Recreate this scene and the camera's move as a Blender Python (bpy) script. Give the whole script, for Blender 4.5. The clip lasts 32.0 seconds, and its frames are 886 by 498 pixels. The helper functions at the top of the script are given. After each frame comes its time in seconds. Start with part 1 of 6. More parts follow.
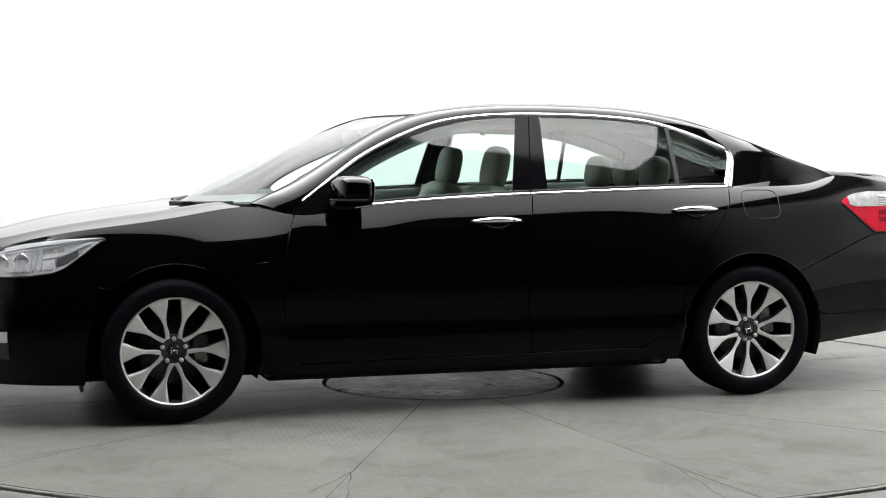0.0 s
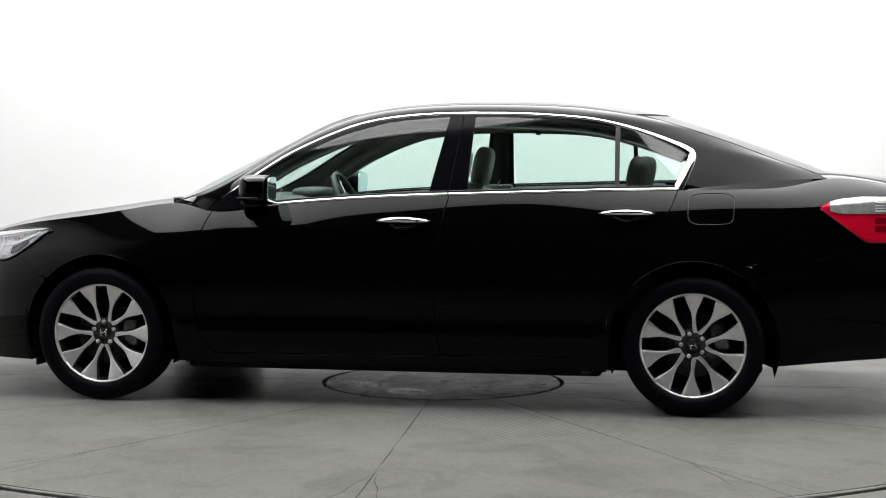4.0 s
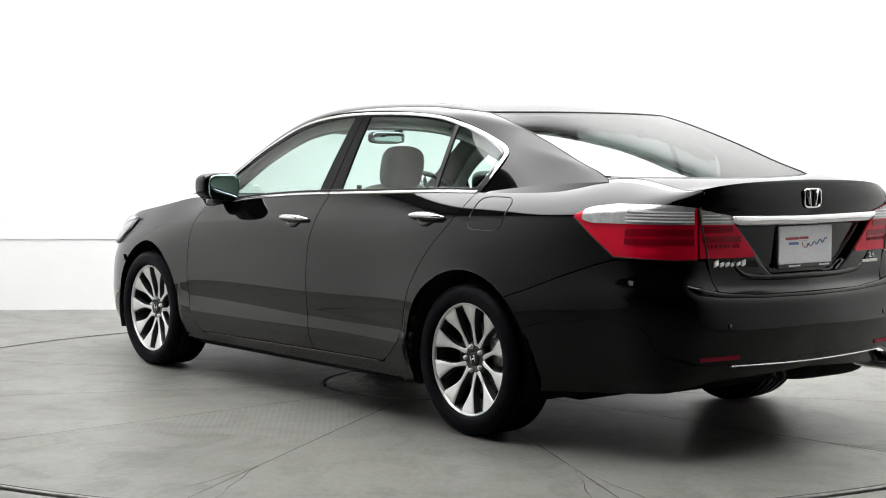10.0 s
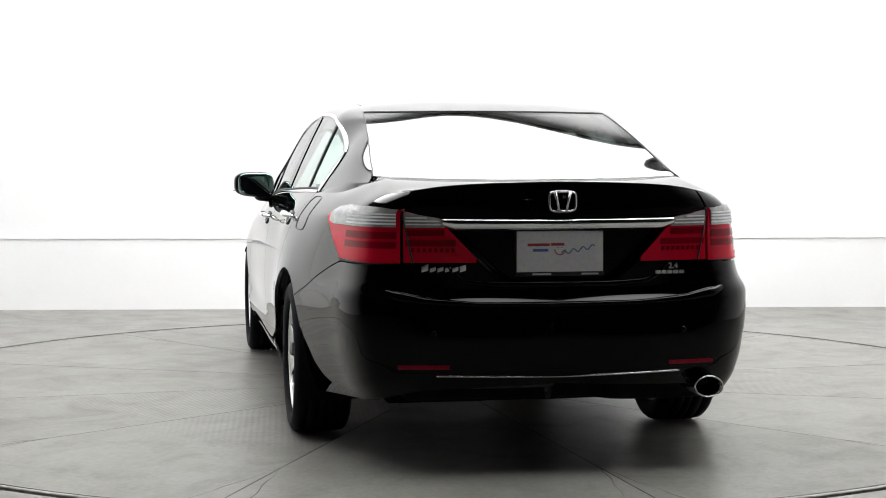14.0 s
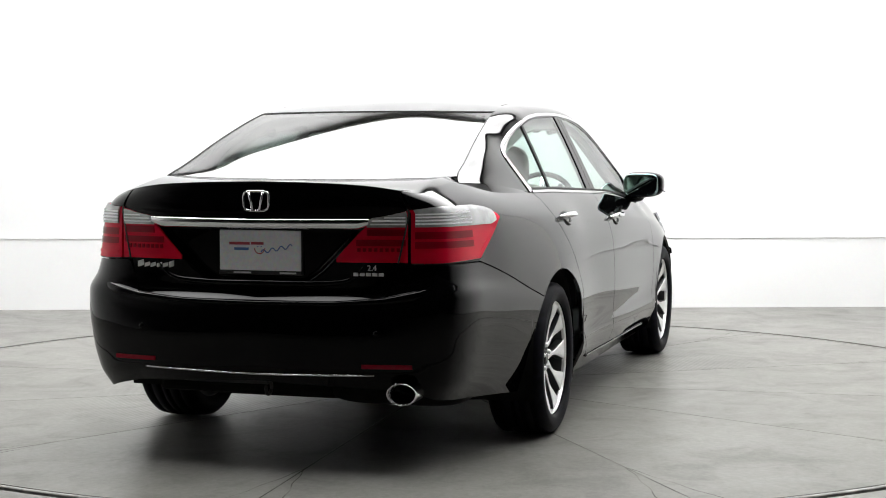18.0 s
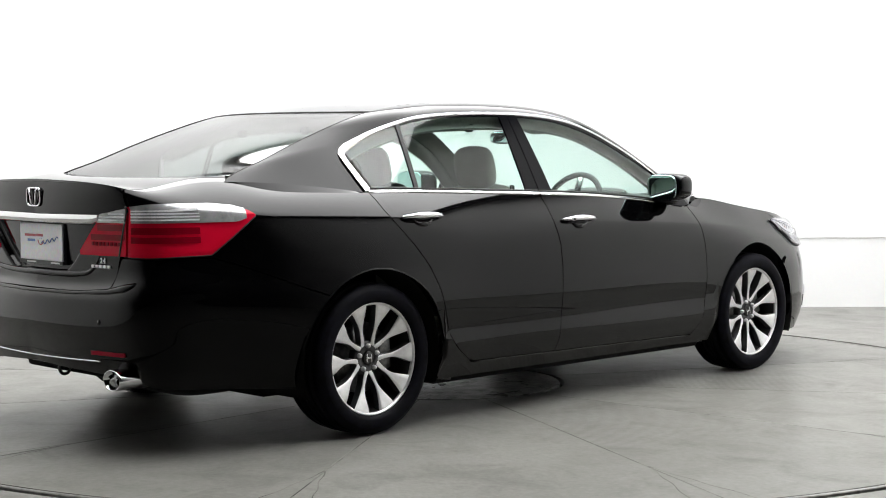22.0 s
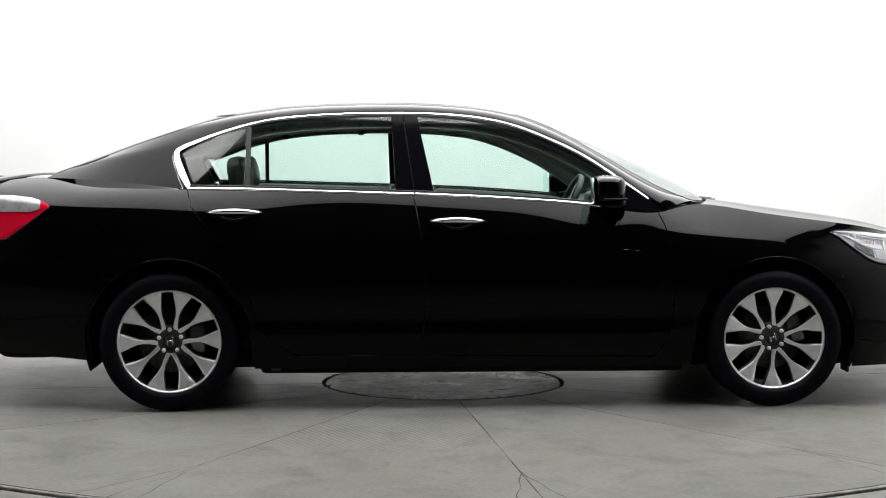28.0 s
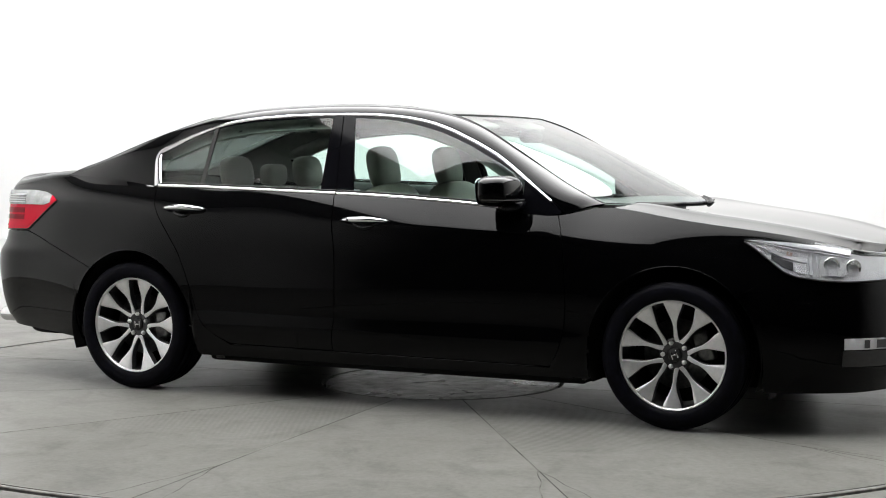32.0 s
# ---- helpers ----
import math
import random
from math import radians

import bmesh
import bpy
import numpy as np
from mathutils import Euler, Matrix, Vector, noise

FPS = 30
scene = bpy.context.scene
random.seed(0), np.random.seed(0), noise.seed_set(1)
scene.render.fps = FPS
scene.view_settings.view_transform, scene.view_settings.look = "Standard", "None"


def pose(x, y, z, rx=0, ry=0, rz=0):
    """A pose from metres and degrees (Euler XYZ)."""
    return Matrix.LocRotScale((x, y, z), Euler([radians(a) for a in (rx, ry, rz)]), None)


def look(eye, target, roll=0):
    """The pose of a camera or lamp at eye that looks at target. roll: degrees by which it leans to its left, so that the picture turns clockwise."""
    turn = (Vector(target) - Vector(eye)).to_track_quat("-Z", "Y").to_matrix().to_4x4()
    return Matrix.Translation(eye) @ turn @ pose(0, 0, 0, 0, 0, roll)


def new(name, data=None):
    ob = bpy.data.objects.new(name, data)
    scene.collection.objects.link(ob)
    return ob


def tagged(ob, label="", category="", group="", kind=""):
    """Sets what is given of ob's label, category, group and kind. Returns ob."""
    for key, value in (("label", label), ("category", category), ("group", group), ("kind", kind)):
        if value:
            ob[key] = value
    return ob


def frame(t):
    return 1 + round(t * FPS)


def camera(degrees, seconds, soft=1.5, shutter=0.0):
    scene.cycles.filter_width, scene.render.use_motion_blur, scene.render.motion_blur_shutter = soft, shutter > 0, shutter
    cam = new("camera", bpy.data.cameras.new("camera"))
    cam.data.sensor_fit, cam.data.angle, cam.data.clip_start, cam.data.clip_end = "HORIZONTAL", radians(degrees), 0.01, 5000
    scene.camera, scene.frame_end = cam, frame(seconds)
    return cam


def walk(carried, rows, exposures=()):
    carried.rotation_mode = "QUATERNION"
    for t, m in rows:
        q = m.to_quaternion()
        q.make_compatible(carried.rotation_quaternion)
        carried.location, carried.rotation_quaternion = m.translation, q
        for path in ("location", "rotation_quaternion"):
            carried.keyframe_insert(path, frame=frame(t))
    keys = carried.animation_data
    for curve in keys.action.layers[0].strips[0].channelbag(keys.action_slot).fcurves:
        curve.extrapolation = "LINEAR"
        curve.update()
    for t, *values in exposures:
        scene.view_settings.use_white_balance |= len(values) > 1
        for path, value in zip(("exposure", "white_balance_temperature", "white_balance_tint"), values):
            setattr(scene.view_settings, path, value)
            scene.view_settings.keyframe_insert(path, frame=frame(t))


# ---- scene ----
# A black saloon car turns on a round concrete turntable in a white photo booth.
# World: the turntable's axis is the z axis, the camera looks along +y.

# ---------------------------------------------------------------- camera
cam = camera(31.62, 32.0, soft=1.0)
EYE, AIM = (0.0, -7.994, 1.170), (0.0, 0.0, 1.170 - 7.994 * math.tan(0.0610))
EXPOSURE = [(0.0, 0.02), (1.0, -0.02), (2.0, -0.12), (3.0, -0.20), (4.0, -0.28), (5.5, -0.28), (7.0, -0.14), (8.5, 0.0), (13.0, -0.04), (16.0, -0.06), (20.0, 0.0), (25.0, -0.02),
            (27.0, -0.14), (28.0, -0.19), (30.0, -0.29), (31.0, -0.22), (32.0, -0.10)]     # the filming camera meters a little darker on the broad black side
walk(cam, [(0.0, look(EYE, AIM)), (32.0, look(EYE, AIM))], EXPOSURE)

# ---------------------------------------------------------------- light
world = bpy.data.worlds.new("World")
scene.world = world
world.use_nodes = True
world.node_tree.nodes["Background"].inputs["Color"].default_value = (0.02, 0.02, 0.02, 1)
world.node_tree.nodes["Background"].inputs["Strength"].default_value = 0.0
PANEL_GLOW = 7.1          # the booth's large diffused ceiling light


# ---------------------------------------------------------------- materials
def material(name, color, rough=0.5, metal=0.0, coat=0.0, spec=0.5, emit=0.0):
    m = bpy.data.materials.new(name)
    m.use_nodes = True
    b = m.node_tree.nodes["Principled BSDF"]
    b.inputs["Base Color"].default_value = (*color, 1)
    b.inputs["Roughness"].default_value = rough
    b.inputs["Metallic"].default_value = metal
    b.inputs["Coat Weight"].default_value = coat
    b.inputs["Coat Roughness"].default_value = 0.02
    b.inputs["Coat IOR"].default_value = 1.31
    b.inputs["Specular IOR Level"].default_value = spec
    if emit:
        b.inputs["Emission Color"].default_value = (1, 1, 1, 1)
        b.inputs["Emission Strength"].default_value = emit
    return m


def node(m, kind, **values):
    n = m.node_tree.nodes.new(kind)
    for key, value in values.items():
        n.inputs[key.replace("_", " ")].default_value = value
    return n


def link(m, a, out, b, inp):
    m.node_tree.links.new(a.outputs[out], b.inputs[inp])


def bsdf(m):
    return m.node_tree.nodes["Principled BSDF"]


def grain(m, scale, low, high, detail=6.0, bump=0.0, distance=0.002, rough=None, second=None, fine=0.35):
    """Noise colour between two tones, with a second scale of noise, fine relief and roughness variation."""
    tc = node(m, "ShaderNodeTexCoord")
    n1 = node(m, "ShaderNodeTexNoise", Scale=scale, Detail=detail, Roughness=0.6)
    link(m, tc, "Object", n1, "Vector")
    ramp = node(m, "ShaderNodeValToRGB")
    ramp.color_ramp.elements[0].position, ramp.color_ramp.elements[1].position = 0.3, 0.7
    ramp.color_ramp.elements[0].color, ramp.color_ramp.elements[1].color = (*low, 1), (*high, 1)
    link(m, n1, "Fac", ramp, "Fac")
    n2 = node(m, "ShaderNodeTexNoise", Scale=second or scale * 9, Detail=4.0, Roughness=0.6)
    link(m, tc, "Object", n2, "Vector")
    mix = node(m, "ShaderNodeMix")
    mix.data_type, mix.blend_type = "RGBA", "MULTIPLY"
    mix.inputs["Factor"].default_value = fine
    link(m, ramp, "Color", mix, "A")
    link(m, n2, "Color", mix, "B")
    link(m, mix, "Result", bsdf(m), "Base Color")
    if bump:
        b = node(m, "ShaderNodeBump", Strength=bump, Distance=distance)
        link(m, n2, "Fac", b, "Height")
        link(m, b, "Normal", bsdf(m), "Normal")
    if rough:
        r = node(m, "ShaderNodeMapRange", To_Min=rough[0], To_Max=rough[1])
        link(m, n1, "Fac", r, "Value")
        link(m, r, "Result", bsdf(m), "Roughness")
    return m


def fade_to_dark(m, near, far, y0, y1):
    """Wall tone that drops along y with an uneven edge: loss of light put into the colour."""
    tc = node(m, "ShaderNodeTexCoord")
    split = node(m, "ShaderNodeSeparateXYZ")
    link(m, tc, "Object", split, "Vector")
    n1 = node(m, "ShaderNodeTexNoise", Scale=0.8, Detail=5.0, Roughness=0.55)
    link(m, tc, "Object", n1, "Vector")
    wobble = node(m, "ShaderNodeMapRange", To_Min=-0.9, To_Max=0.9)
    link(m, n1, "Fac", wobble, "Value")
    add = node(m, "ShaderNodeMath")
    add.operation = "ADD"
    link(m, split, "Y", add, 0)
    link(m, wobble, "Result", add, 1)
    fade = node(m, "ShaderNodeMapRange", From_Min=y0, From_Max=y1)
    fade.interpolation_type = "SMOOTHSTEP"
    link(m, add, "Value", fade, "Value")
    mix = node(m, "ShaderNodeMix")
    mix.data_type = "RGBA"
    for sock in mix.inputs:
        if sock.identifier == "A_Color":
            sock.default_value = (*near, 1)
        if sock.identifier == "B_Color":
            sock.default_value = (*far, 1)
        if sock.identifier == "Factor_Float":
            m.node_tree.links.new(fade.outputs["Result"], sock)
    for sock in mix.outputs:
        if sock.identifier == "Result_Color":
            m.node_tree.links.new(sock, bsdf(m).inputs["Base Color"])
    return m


def glass_material(name, tint, face=0.06):
    """Thin tinted glazing: clear light straight through, gloss that grows towards grazing angles."""
    m = bpy.data.materials.new(name)
    m.use_nodes = True
    t = m.node_tree
    t.nodes.remove(t.nodes["Principled BSDF"])
    clear = node(m, "ShaderNodeBsdfTransparent", Color=(*tint, 1))
    gloss = node(m, "ShaderNodeBsdfGlossy", Roughness=0.01)
    lw = node(m, "ShaderNodeLayerWeight", Blend=0.5)
    power = node(m, "ShaderNodeMath")
    power.operation = "POWER"
    power.inputs[1].default_value = 4.5
    link(m, lw, "Facing", power, 0)
    fac = node(m, "ShaderNodeMapRange", To_Min=face, To_Max=1.0)
    link(m, power, "Value", fac, "Value")
    mix = node(m, "ShaderNodeMixShader")
    link(m, fac, "Result", mix, "Fac")
    t.links.new(clear.outputs[0], mix.inputs[1])
    t.links.new(gloss.outputs[0], mix.inputs[2])
    t.links.new(mix.outputs[0], t.nodes["Material Output"].inputs["Surface"])
    return m


PAINT = material("black_car_paint", (0.0010, 0.0010, 0.0012), rough=0.45, coat=1.0, spec=0.0)
def polished(m, face, edge, start=0.06, end=0.64):
    """Lacquer whose gloss grows from a view straight on towards a slanting one."""
    lw = node(m, "ShaderNodeLayerWeight", Blend=0.5)
    fac = node(m, "ShaderNodeMapRange", From_Min=start, From_Max=end, To_Min=face, To_Max=edge)
    fac.interpolation_type = "SMOOTHSTEP"
    link(m, lw, "Facing", fac, "Value")
    link(m, fac, "Result", bsdf(m), "Coat Weight")
    bsdf(m).inputs["Coat IOR"].default_value = 1.5
    return m


polished(PAINT, 0.18, 1.0)
PIANO = material("gloss_black_trim", (0.003, 0.003, 0.004), rough=0.08, spec=0.10)
CHROME = material("chrome", (0.74, 0.74, 0.75), rough=0.06, metal=1.0)
PLATED = material("bright_plated_plastic", (0.80, 0.80, 0.82), rough=0.22, metal=0.35)
SATIN = material("satin_chrome", (0.70, 0.70, 0.71), rough=0.16, metal=1.0)
RUBBER = grain(material("tyre_rubber", (0.012, 0.012, 0.012), rough=0.55, spec=0.06), 30, (0.002, 0.002, 0.002), (0.005, 0.005, 0.010), bump=0.1)
SEAL = material("rubber_seal", (0.006, 0.006, 0.006), rough=0.5)
PLASTIC = grain(material("black_plastic", (0.01, 0.01, 0.01), rough=0.5), 60, (0.006, 0.006, 0.006), (0.014, 0.014, 0.014), bump=0.1)
UNDER = grain(material("underbody_black", (0.008, 0.008, 0.008), rough=0.9, spec=0.1), 12, (0.004, 0.004, 0.004), (0.012, 0.012, 0.012))
ALLOY = grain(material("machined_alloy", (0.62, 0.62, 0.62), rough=0.34, metal=0.70), 40, (0.76, 0.76, 0.76), (0.88, 0.88, 0.88), rough=(0.26, 0.40), fine=0.2)
POCKET = material("wheel_dark_grey", (0.055, 0.055, 0.057), rough=0.35, metal=0.5)
BRAKE = grain(material("brake_disc_steel", (0.20, 0.20, 0.20), rough=0.4, metal=0.9), 50, (0.12, 0.12, 0.12), (0.28, 0.28, 0.27))
LEATHER = grain(material("grey_beige_leather", (0.30, 0.28, 0.25), rough=0.5), 14, (0.22, 0.21, 0.18), (0.30, 0.288, 0.248), bump=0.15)
DASH = grain(material("dark_grey_dash", (0.035, 0.035, 0.035), rough=0.6), 40, (0.025, 0.025, 0.025), (0.045, 0.045, 0.045), bump=0.1)
HEADLINER = grain(material("light_grey_cloth", (0.42, 0.41, 0.38), rough=0.9), 50, (0.38, 0.37, 0.345), (0.46, 0.45, 0.42))
TRIM_GREY = grain(material("grey_cabin_trim", (0.24, 0.24, 0.225), rough=0.8), 50, (0.21, 0.21, 0.195), (0.27, 0.27, 0.25))
CARPET = grain(material("dark_carpet", (0.03, 0.03, 0.03), rough=0.95), 80, (0.02, 0.02, 0.02), (0.045, 0.043, 0.04))
WINDOW = glass_material("green_tinted_window", (0.80, 0.925, 0.88))
SHIELD = glass_material("green_tinted_windscreen", (0.80, 0.92, 0.88))
PRIVACY = glass_material("dark_tinted_rear_window", (0.18, 0.20, 0.193), 0.07)
LENS = glass_material("clear_lens", (0.93, 0.94, 0.95))
MIRROR = material("mirror_glass", (0.55, 0.70, 0.70), rough=0.01, metal=1.0)
LAMP_IN = grain(material("lamp_reflector", (0.75, 0.75, 0.77), rough=0.22, metal=0.15), 30, (0.80, 0.80, 0.82), (0.92, 0.92, 0.94), bump=0.8, distance=0.02)
RED = material("red_lens", (0.58, 0.004, 0.026), rough=0.05, spec=0.16)
BADGE = material("silver_badge", (0.60, 0.60, 0.60), rough=0.3, metal=0.6)
RED_DARK = material("dark_red_lens", (0.20, 0.001, 0.010), rough=0.05, spec=0.16)
CLEAR_RIB = grain(material("clear_ribbed_lens", (0.72, 0.72, 0.73), rough=0.15, metal=0.45, spec=0.6), 22, (0.34, 0.34, 0.35), (0.62, 0.62, 0.63), bump=0.12, distance=0.005)
PLATE_WHITE = grain(material("white_plate", (0.8, 0.8, 0.84), rough=0.35), 8, (0.90, 0.90, 0.94), (0.95, 0.95, 0.98))
INK_RED = material("red_ink", (0.40, 0.05, 0.07), rough=0.4)
INK_BLUE = material("blue_ink", (0.08, 0.17, 0.45), rough=0.4)
INK_WHITE = material("white_ink", (0.6, 0.6, 0.6), rough=0.4)
DARK_GAP = material("joint_shadow_black", (0.012, 0.012, 0.011), rough=0.9, spec=0.1)
STEEL = grain(material("worn_steel_edge", (0.22, 0.22, 0.21), rough=0.4, metal=0.8), 20, (0.13, 0.13, 0.125), (0.32, 0.32, 0.30))
WALL = grain(material("white_wall_paint", (0.78, 0.78, 0.78), rough=0.55), 0.9, (0.70, 0.70, 0.70), (0.74, 0.74, 0.74), second=40, bump=0.03, fine=0.06)
# side walls: the drop in light towards the open end is in the colour
SIDE_WALL = fade_to_dark(material("offwhite_wall_fading_dark", (0.62, 0.62, 0.61), rough=0.6), (0.62, 0.62, 0.61), (0.012, 0.012, 0.012), -3.1, -4.9)
CEIL = grain(material("grey_ceiling", (0.12, 0.12, 0.12), rough=0.8), 2, (0.10, 0.10, 0.10), (0.14, 0.14, 0.14))
BLACK_WALL = grain(material("black_booth_end", (0.012, 0.012, 0.012), rough=0.9, spec=0.1), 2, (0.008, 0.008, 0.008), (0.016, 0.016, 0.016))
GLOW = material("diffuser", (0.9, 0.9, 0.9), rough=0.6, emit=PANEL_GLOW)
SPOT_GLOW = material("spot_glass", (0.9, 0.9, 0.9), rough=0.3, emit=110.0)

def fading(m, glow, rims):
    """The diffuser is brightest over its middle and fades towards its rims: axis, rim, where full, share left at the rim."""
    place = node(m, "ShaderNodeTexCoord")
    split = node(m, "ShaderNodeSeparateXYZ")
    link(m, place, "Object", split, "Vector")
    total = None
    for axis, a, b, low in rims:
        fade = node(m, "ShaderNodeMapRange", From_Min=a, From_Max=b, To_Min=low, To_Max=1.0)
        fade.interpolation_type = "SMOOTHSTEP"
        link(m, split, axis, fade, "Value")
        step = node(m, "ShaderNodeMath")
        step.operation = "MULTIPLY"
        step.inputs[0].default_value = glow
        if total:
            link(m, total, "Value", step, 0)
        link(m, fade, "Result", step, 1)
        total = step
    link(m, total, "Value", bsdf(m), "Emission Strength")


fading(GLOW, PANEL_GLOW, (("X", -3.62, -3.2, 0.75), ("X", 4.16, 3.8, 0.8), ("Y", -2.92, -2.5, 0.75), ("Y", 3.6, 3.2, 0.6)))


def concrete(name, low, high, grooves, smooth=0.28, worn=0.36, cloudy=1.1, relief=0.12, depth=0.002):
    """Worn grey concrete: cloudy tone, fine pores, dark smudges and, on the slabs, faint combed anti-slip ribs in places."""
    m = material(name, high, rough=0.45, spec=0.07)
    tc = node(m, "ShaderNodeTexCoord")
    # each piece shows its own stretch of the pattern
    each = node(m, "ShaderNodeObjectInfo")
    shift = node(m, "ShaderNodeVectorMath")
    shift.operation = "MULTIPLY_ADD"
    shift.inputs[1].default_value = (37.0, 23.0, 0.0)
    link(m, each, "Random", shift, 0)
    link(m, tc, "Object", shift, 2)
    cloud = node(m, "ShaderNodeTexNoise", Scale=cloudy, Detail=7.0, Roughness=0.62)
    pores = node(m, "ShaderNodeTexNoise", Scale=38.0, Detail=6.0, Roughness=0.7)
    smear = node(m, "ShaderNodeTexNoise", Scale=3.2, Detail=5.0, Roughness=0.65, Distortion=0.8)
    for n in (cloud, pores, smear):
        link(m, shift, "Vector", n, "Vector")
    base = node(m, "ShaderNodeValToRGB")
    base.color_ramp.elements[0].position, base.color_ramp.elements[1].position = 0.30, 0.72
    base.color_ramp.elements[0].color, base.color_ramp.elements[1].color = (*low, 1), (*high, 1)
    link(m, cloud, "Fac", base, "Fac")
    fine = node(m, "ShaderNodeMapRange", From_Min=0.3, From_Max=0.7, To_Min=0.78, To_Max=1.14)
    link(m, pores, "Fac", fine, "Value")
    dirt = node(m, "ShaderNodeMapRange", From_Min=0.50, From_Max=0.85, To_Min=1.03, To_Max=0.66)
    link(m, smear, "Fac", dirt, "Value")
    mul = node(m, "ShaderNodeMath")
    mul.operation = "MULTIPLY"
    # narrow scuffs and scrapes, drawn out one way
    stretch = node(m, "ShaderNodeMapping")
    stretch.inputs["Scale"].default_value = (1.3, 7.0, 1.0)
    stretch.inputs["Rotation"].default_value = (0, 0, 0.5)
    link(m, shift, "Vector", stretch, "Vector")
    scuff = node(m, "ShaderNodeTexNoise", Scale=1.4, Detail=8.0, Roughness=0.7, Distortion=0.4)
    link(m, stretch, "Vector", scuff, "Vector")
    scrape = node(m, "ShaderNodeMapRange", From_Min=0.45, From_Max=0.90, To_Min=1.02, To_Max=0.86)
    link(m, scuff, "Fac", scrape, "Value")
    worn_dirt = node(m, "ShaderNodeMath")
    worn_dirt.operation = "MULTIPLY"
    link(m, dirt, "Result", worn_dirt, 0)
    link(m, scrape, "Result", worn_dirt, 1)
    # small dark and rusty smudges
    spots = node(m, "ShaderNodeTexNoise", Scale=6.5, Detail=6.0, Roughness=0.72, Distortion=0.5)
    link(m, shift, "Vector", spots, "Vector")
    smudge = node(m, "ShaderNodeMapRange", From_Min=0.45, From_Max=0.95, To_Min=1.02, To_Max=0.86)
    link(m, spots, "Fac", smudge, "Value")
    spotted = node(m, "ShaderNodeMath")
    spotted.operation = "MULTIPLY"
    link(m, worn_dirt, "Value", spotted, 0)
    link(m, smudge, "Result", spotted, 1)
    link(m, fine, "Result", mul, 0)
    link(m, spotted, "Value", mul, 1)
    tone = node(m, "ShaderNodeVectorMath")
    tone.operation = "SCALE"
    link(m, base, "Color", tone, 0)
    link(m, mul, "Value", tone, "Scale")
    link(m, tone, "Vector", bsdf(m), "Base Color")
    rough = node(m, "ShaderNodeMapRange", From_Min=0.3, From_Max=0.7, To_Min=smooth, To_Max=worn)
    link(m, smear, "Fac", rough, "Value")
    link(m, rough, "Result", bsdf(m), "Roughness")
    bump = node(m, "ShaderNodeBump", Strength=relief, Distance=depth)
    link(m, pores, "Fac", bump, "Height")
    last = bump
    if grooves:
        wave = node(m, "ShaderNodeTexWave", Scale=12.0, Distortion=0.5, Detail=1.0)
        wave.bands_direction = "X"
        skew = node(m, "ShaderNodeMapping")
        skew.inputs["Rotation"].default_value = (0, 0, math.radians(54))
        link(m, tc, "Object", skew, "Vector")
        link(m, skew, "Vector", wave, "Vector")
        length = node(m, "ShaderNodeVectorMath")
        length.operation = "LENGTH"
        link(m, tc, "Object", length, 0)
        inner = node(m, "ShaderNodeMapRange", From_Min=0.62, From_Max=0.9)
        outer = node(m, "ShaderNodeMapRange", From_Min=2.10, From_Max=1.60)
        patch = node(m, "ShaderNodeTexNoise", Scale=1.6, Detail=2.0)
        cut = node(m, "ShaderNodeMapRange", From_Min=0.28, From_Max=0.42)
        link(m, shift, "Vector", patch, "Vector")
        link(m, patch, "Fac", cut, "Value")
        link(m, length, "Value", inner, "Value")
        link(m, length, "Value", outer, "Value")
        a, b, c = node(m, "ShaderNodeMath"), node(m, "ShaderNodeMath"), node(m, "ShaderNodeMath")
        for n in (a, b, c):
            n.operation = "MULTIPLY"
        link(m, inner, "Result", a, 0)
        link(m, outer, "Result", a, 1)
        link(m, a, "Value", b, 0)
        link(m, cut, "Result", b, 1)
        link(m, b, "Value", c, 0)
        link(m, wave, "Fac", c, 1)
        # the ribs' light and dark stripes are put into the colour as well
        groove = node(m, "ShaderNodeMapRange", From_Min=0.0, From_Max=1.0, To_Min=1.0, To_Max=0.84)
        link(m, c, "Value", groove, "Value")
        both_tones = node(m, "ShaderNodeMath")
        both_tones.operation = "MULTIPLY"
        link(m, mul, "Value", both_tones, 0)
        link(m, groove, "Result", both_tones, 1)
        link(m, both_tones, "Value", tone, "Scale")
        ribs = node(m, "ShaderNodeBump", Strength=0.16, Distance=0.004)
        link(m, c, "Value", ribs, "Height")
        link(m, bump, "Normal", ribs, "Normal")
        last = ribs
    link(m, last, "Normal", bsdf(m), "Normal")
    return m


FLOOR = concrete("booth_floor_concrete", (0.140, 0.137, 0.127), (0.184, 0.181, 0.169), False)
SLAB = concrete("turntable_concrete", (0.129, 0.126, 0.116), (0.172, 0.169, 0.157), False)
RIBBED = concrete("ribbed_turntable_concrete", (0.129, 0.126, 0.116), (0.172, 0.169, 0.157), True)
def patchy(name, dark, light, scale, cut):
    """Joint filler: dark stretches that come and go along the line."""
    m = material(name, light, rough=0.6, spec=0.1)
    tc = node(m, "ShaderNodeTexCoord")
    n1 = node(m, "ShaderNodeTexNoise", Scale=scale, Detail=4.0, Roughness=0.6)
    link(m, tc, "Object", n1, "Vector")
    ramp = node(m, "ShaderNodeValToRGB")
    ramp.color_ramp.elements[0].position, ramp.color_ramp.elements[1].position = cut - 0.07, cut + 0.07
    ramp.color_ramp.elements[0].color, ramp.color_ramp.elements[1].color = (*dark, 1), (*light, 1)
    link(m, n1, "Fac", ramp, "Fac")
    link(m, ramp, "Color", bsdf(m), "Base Color")
    return m


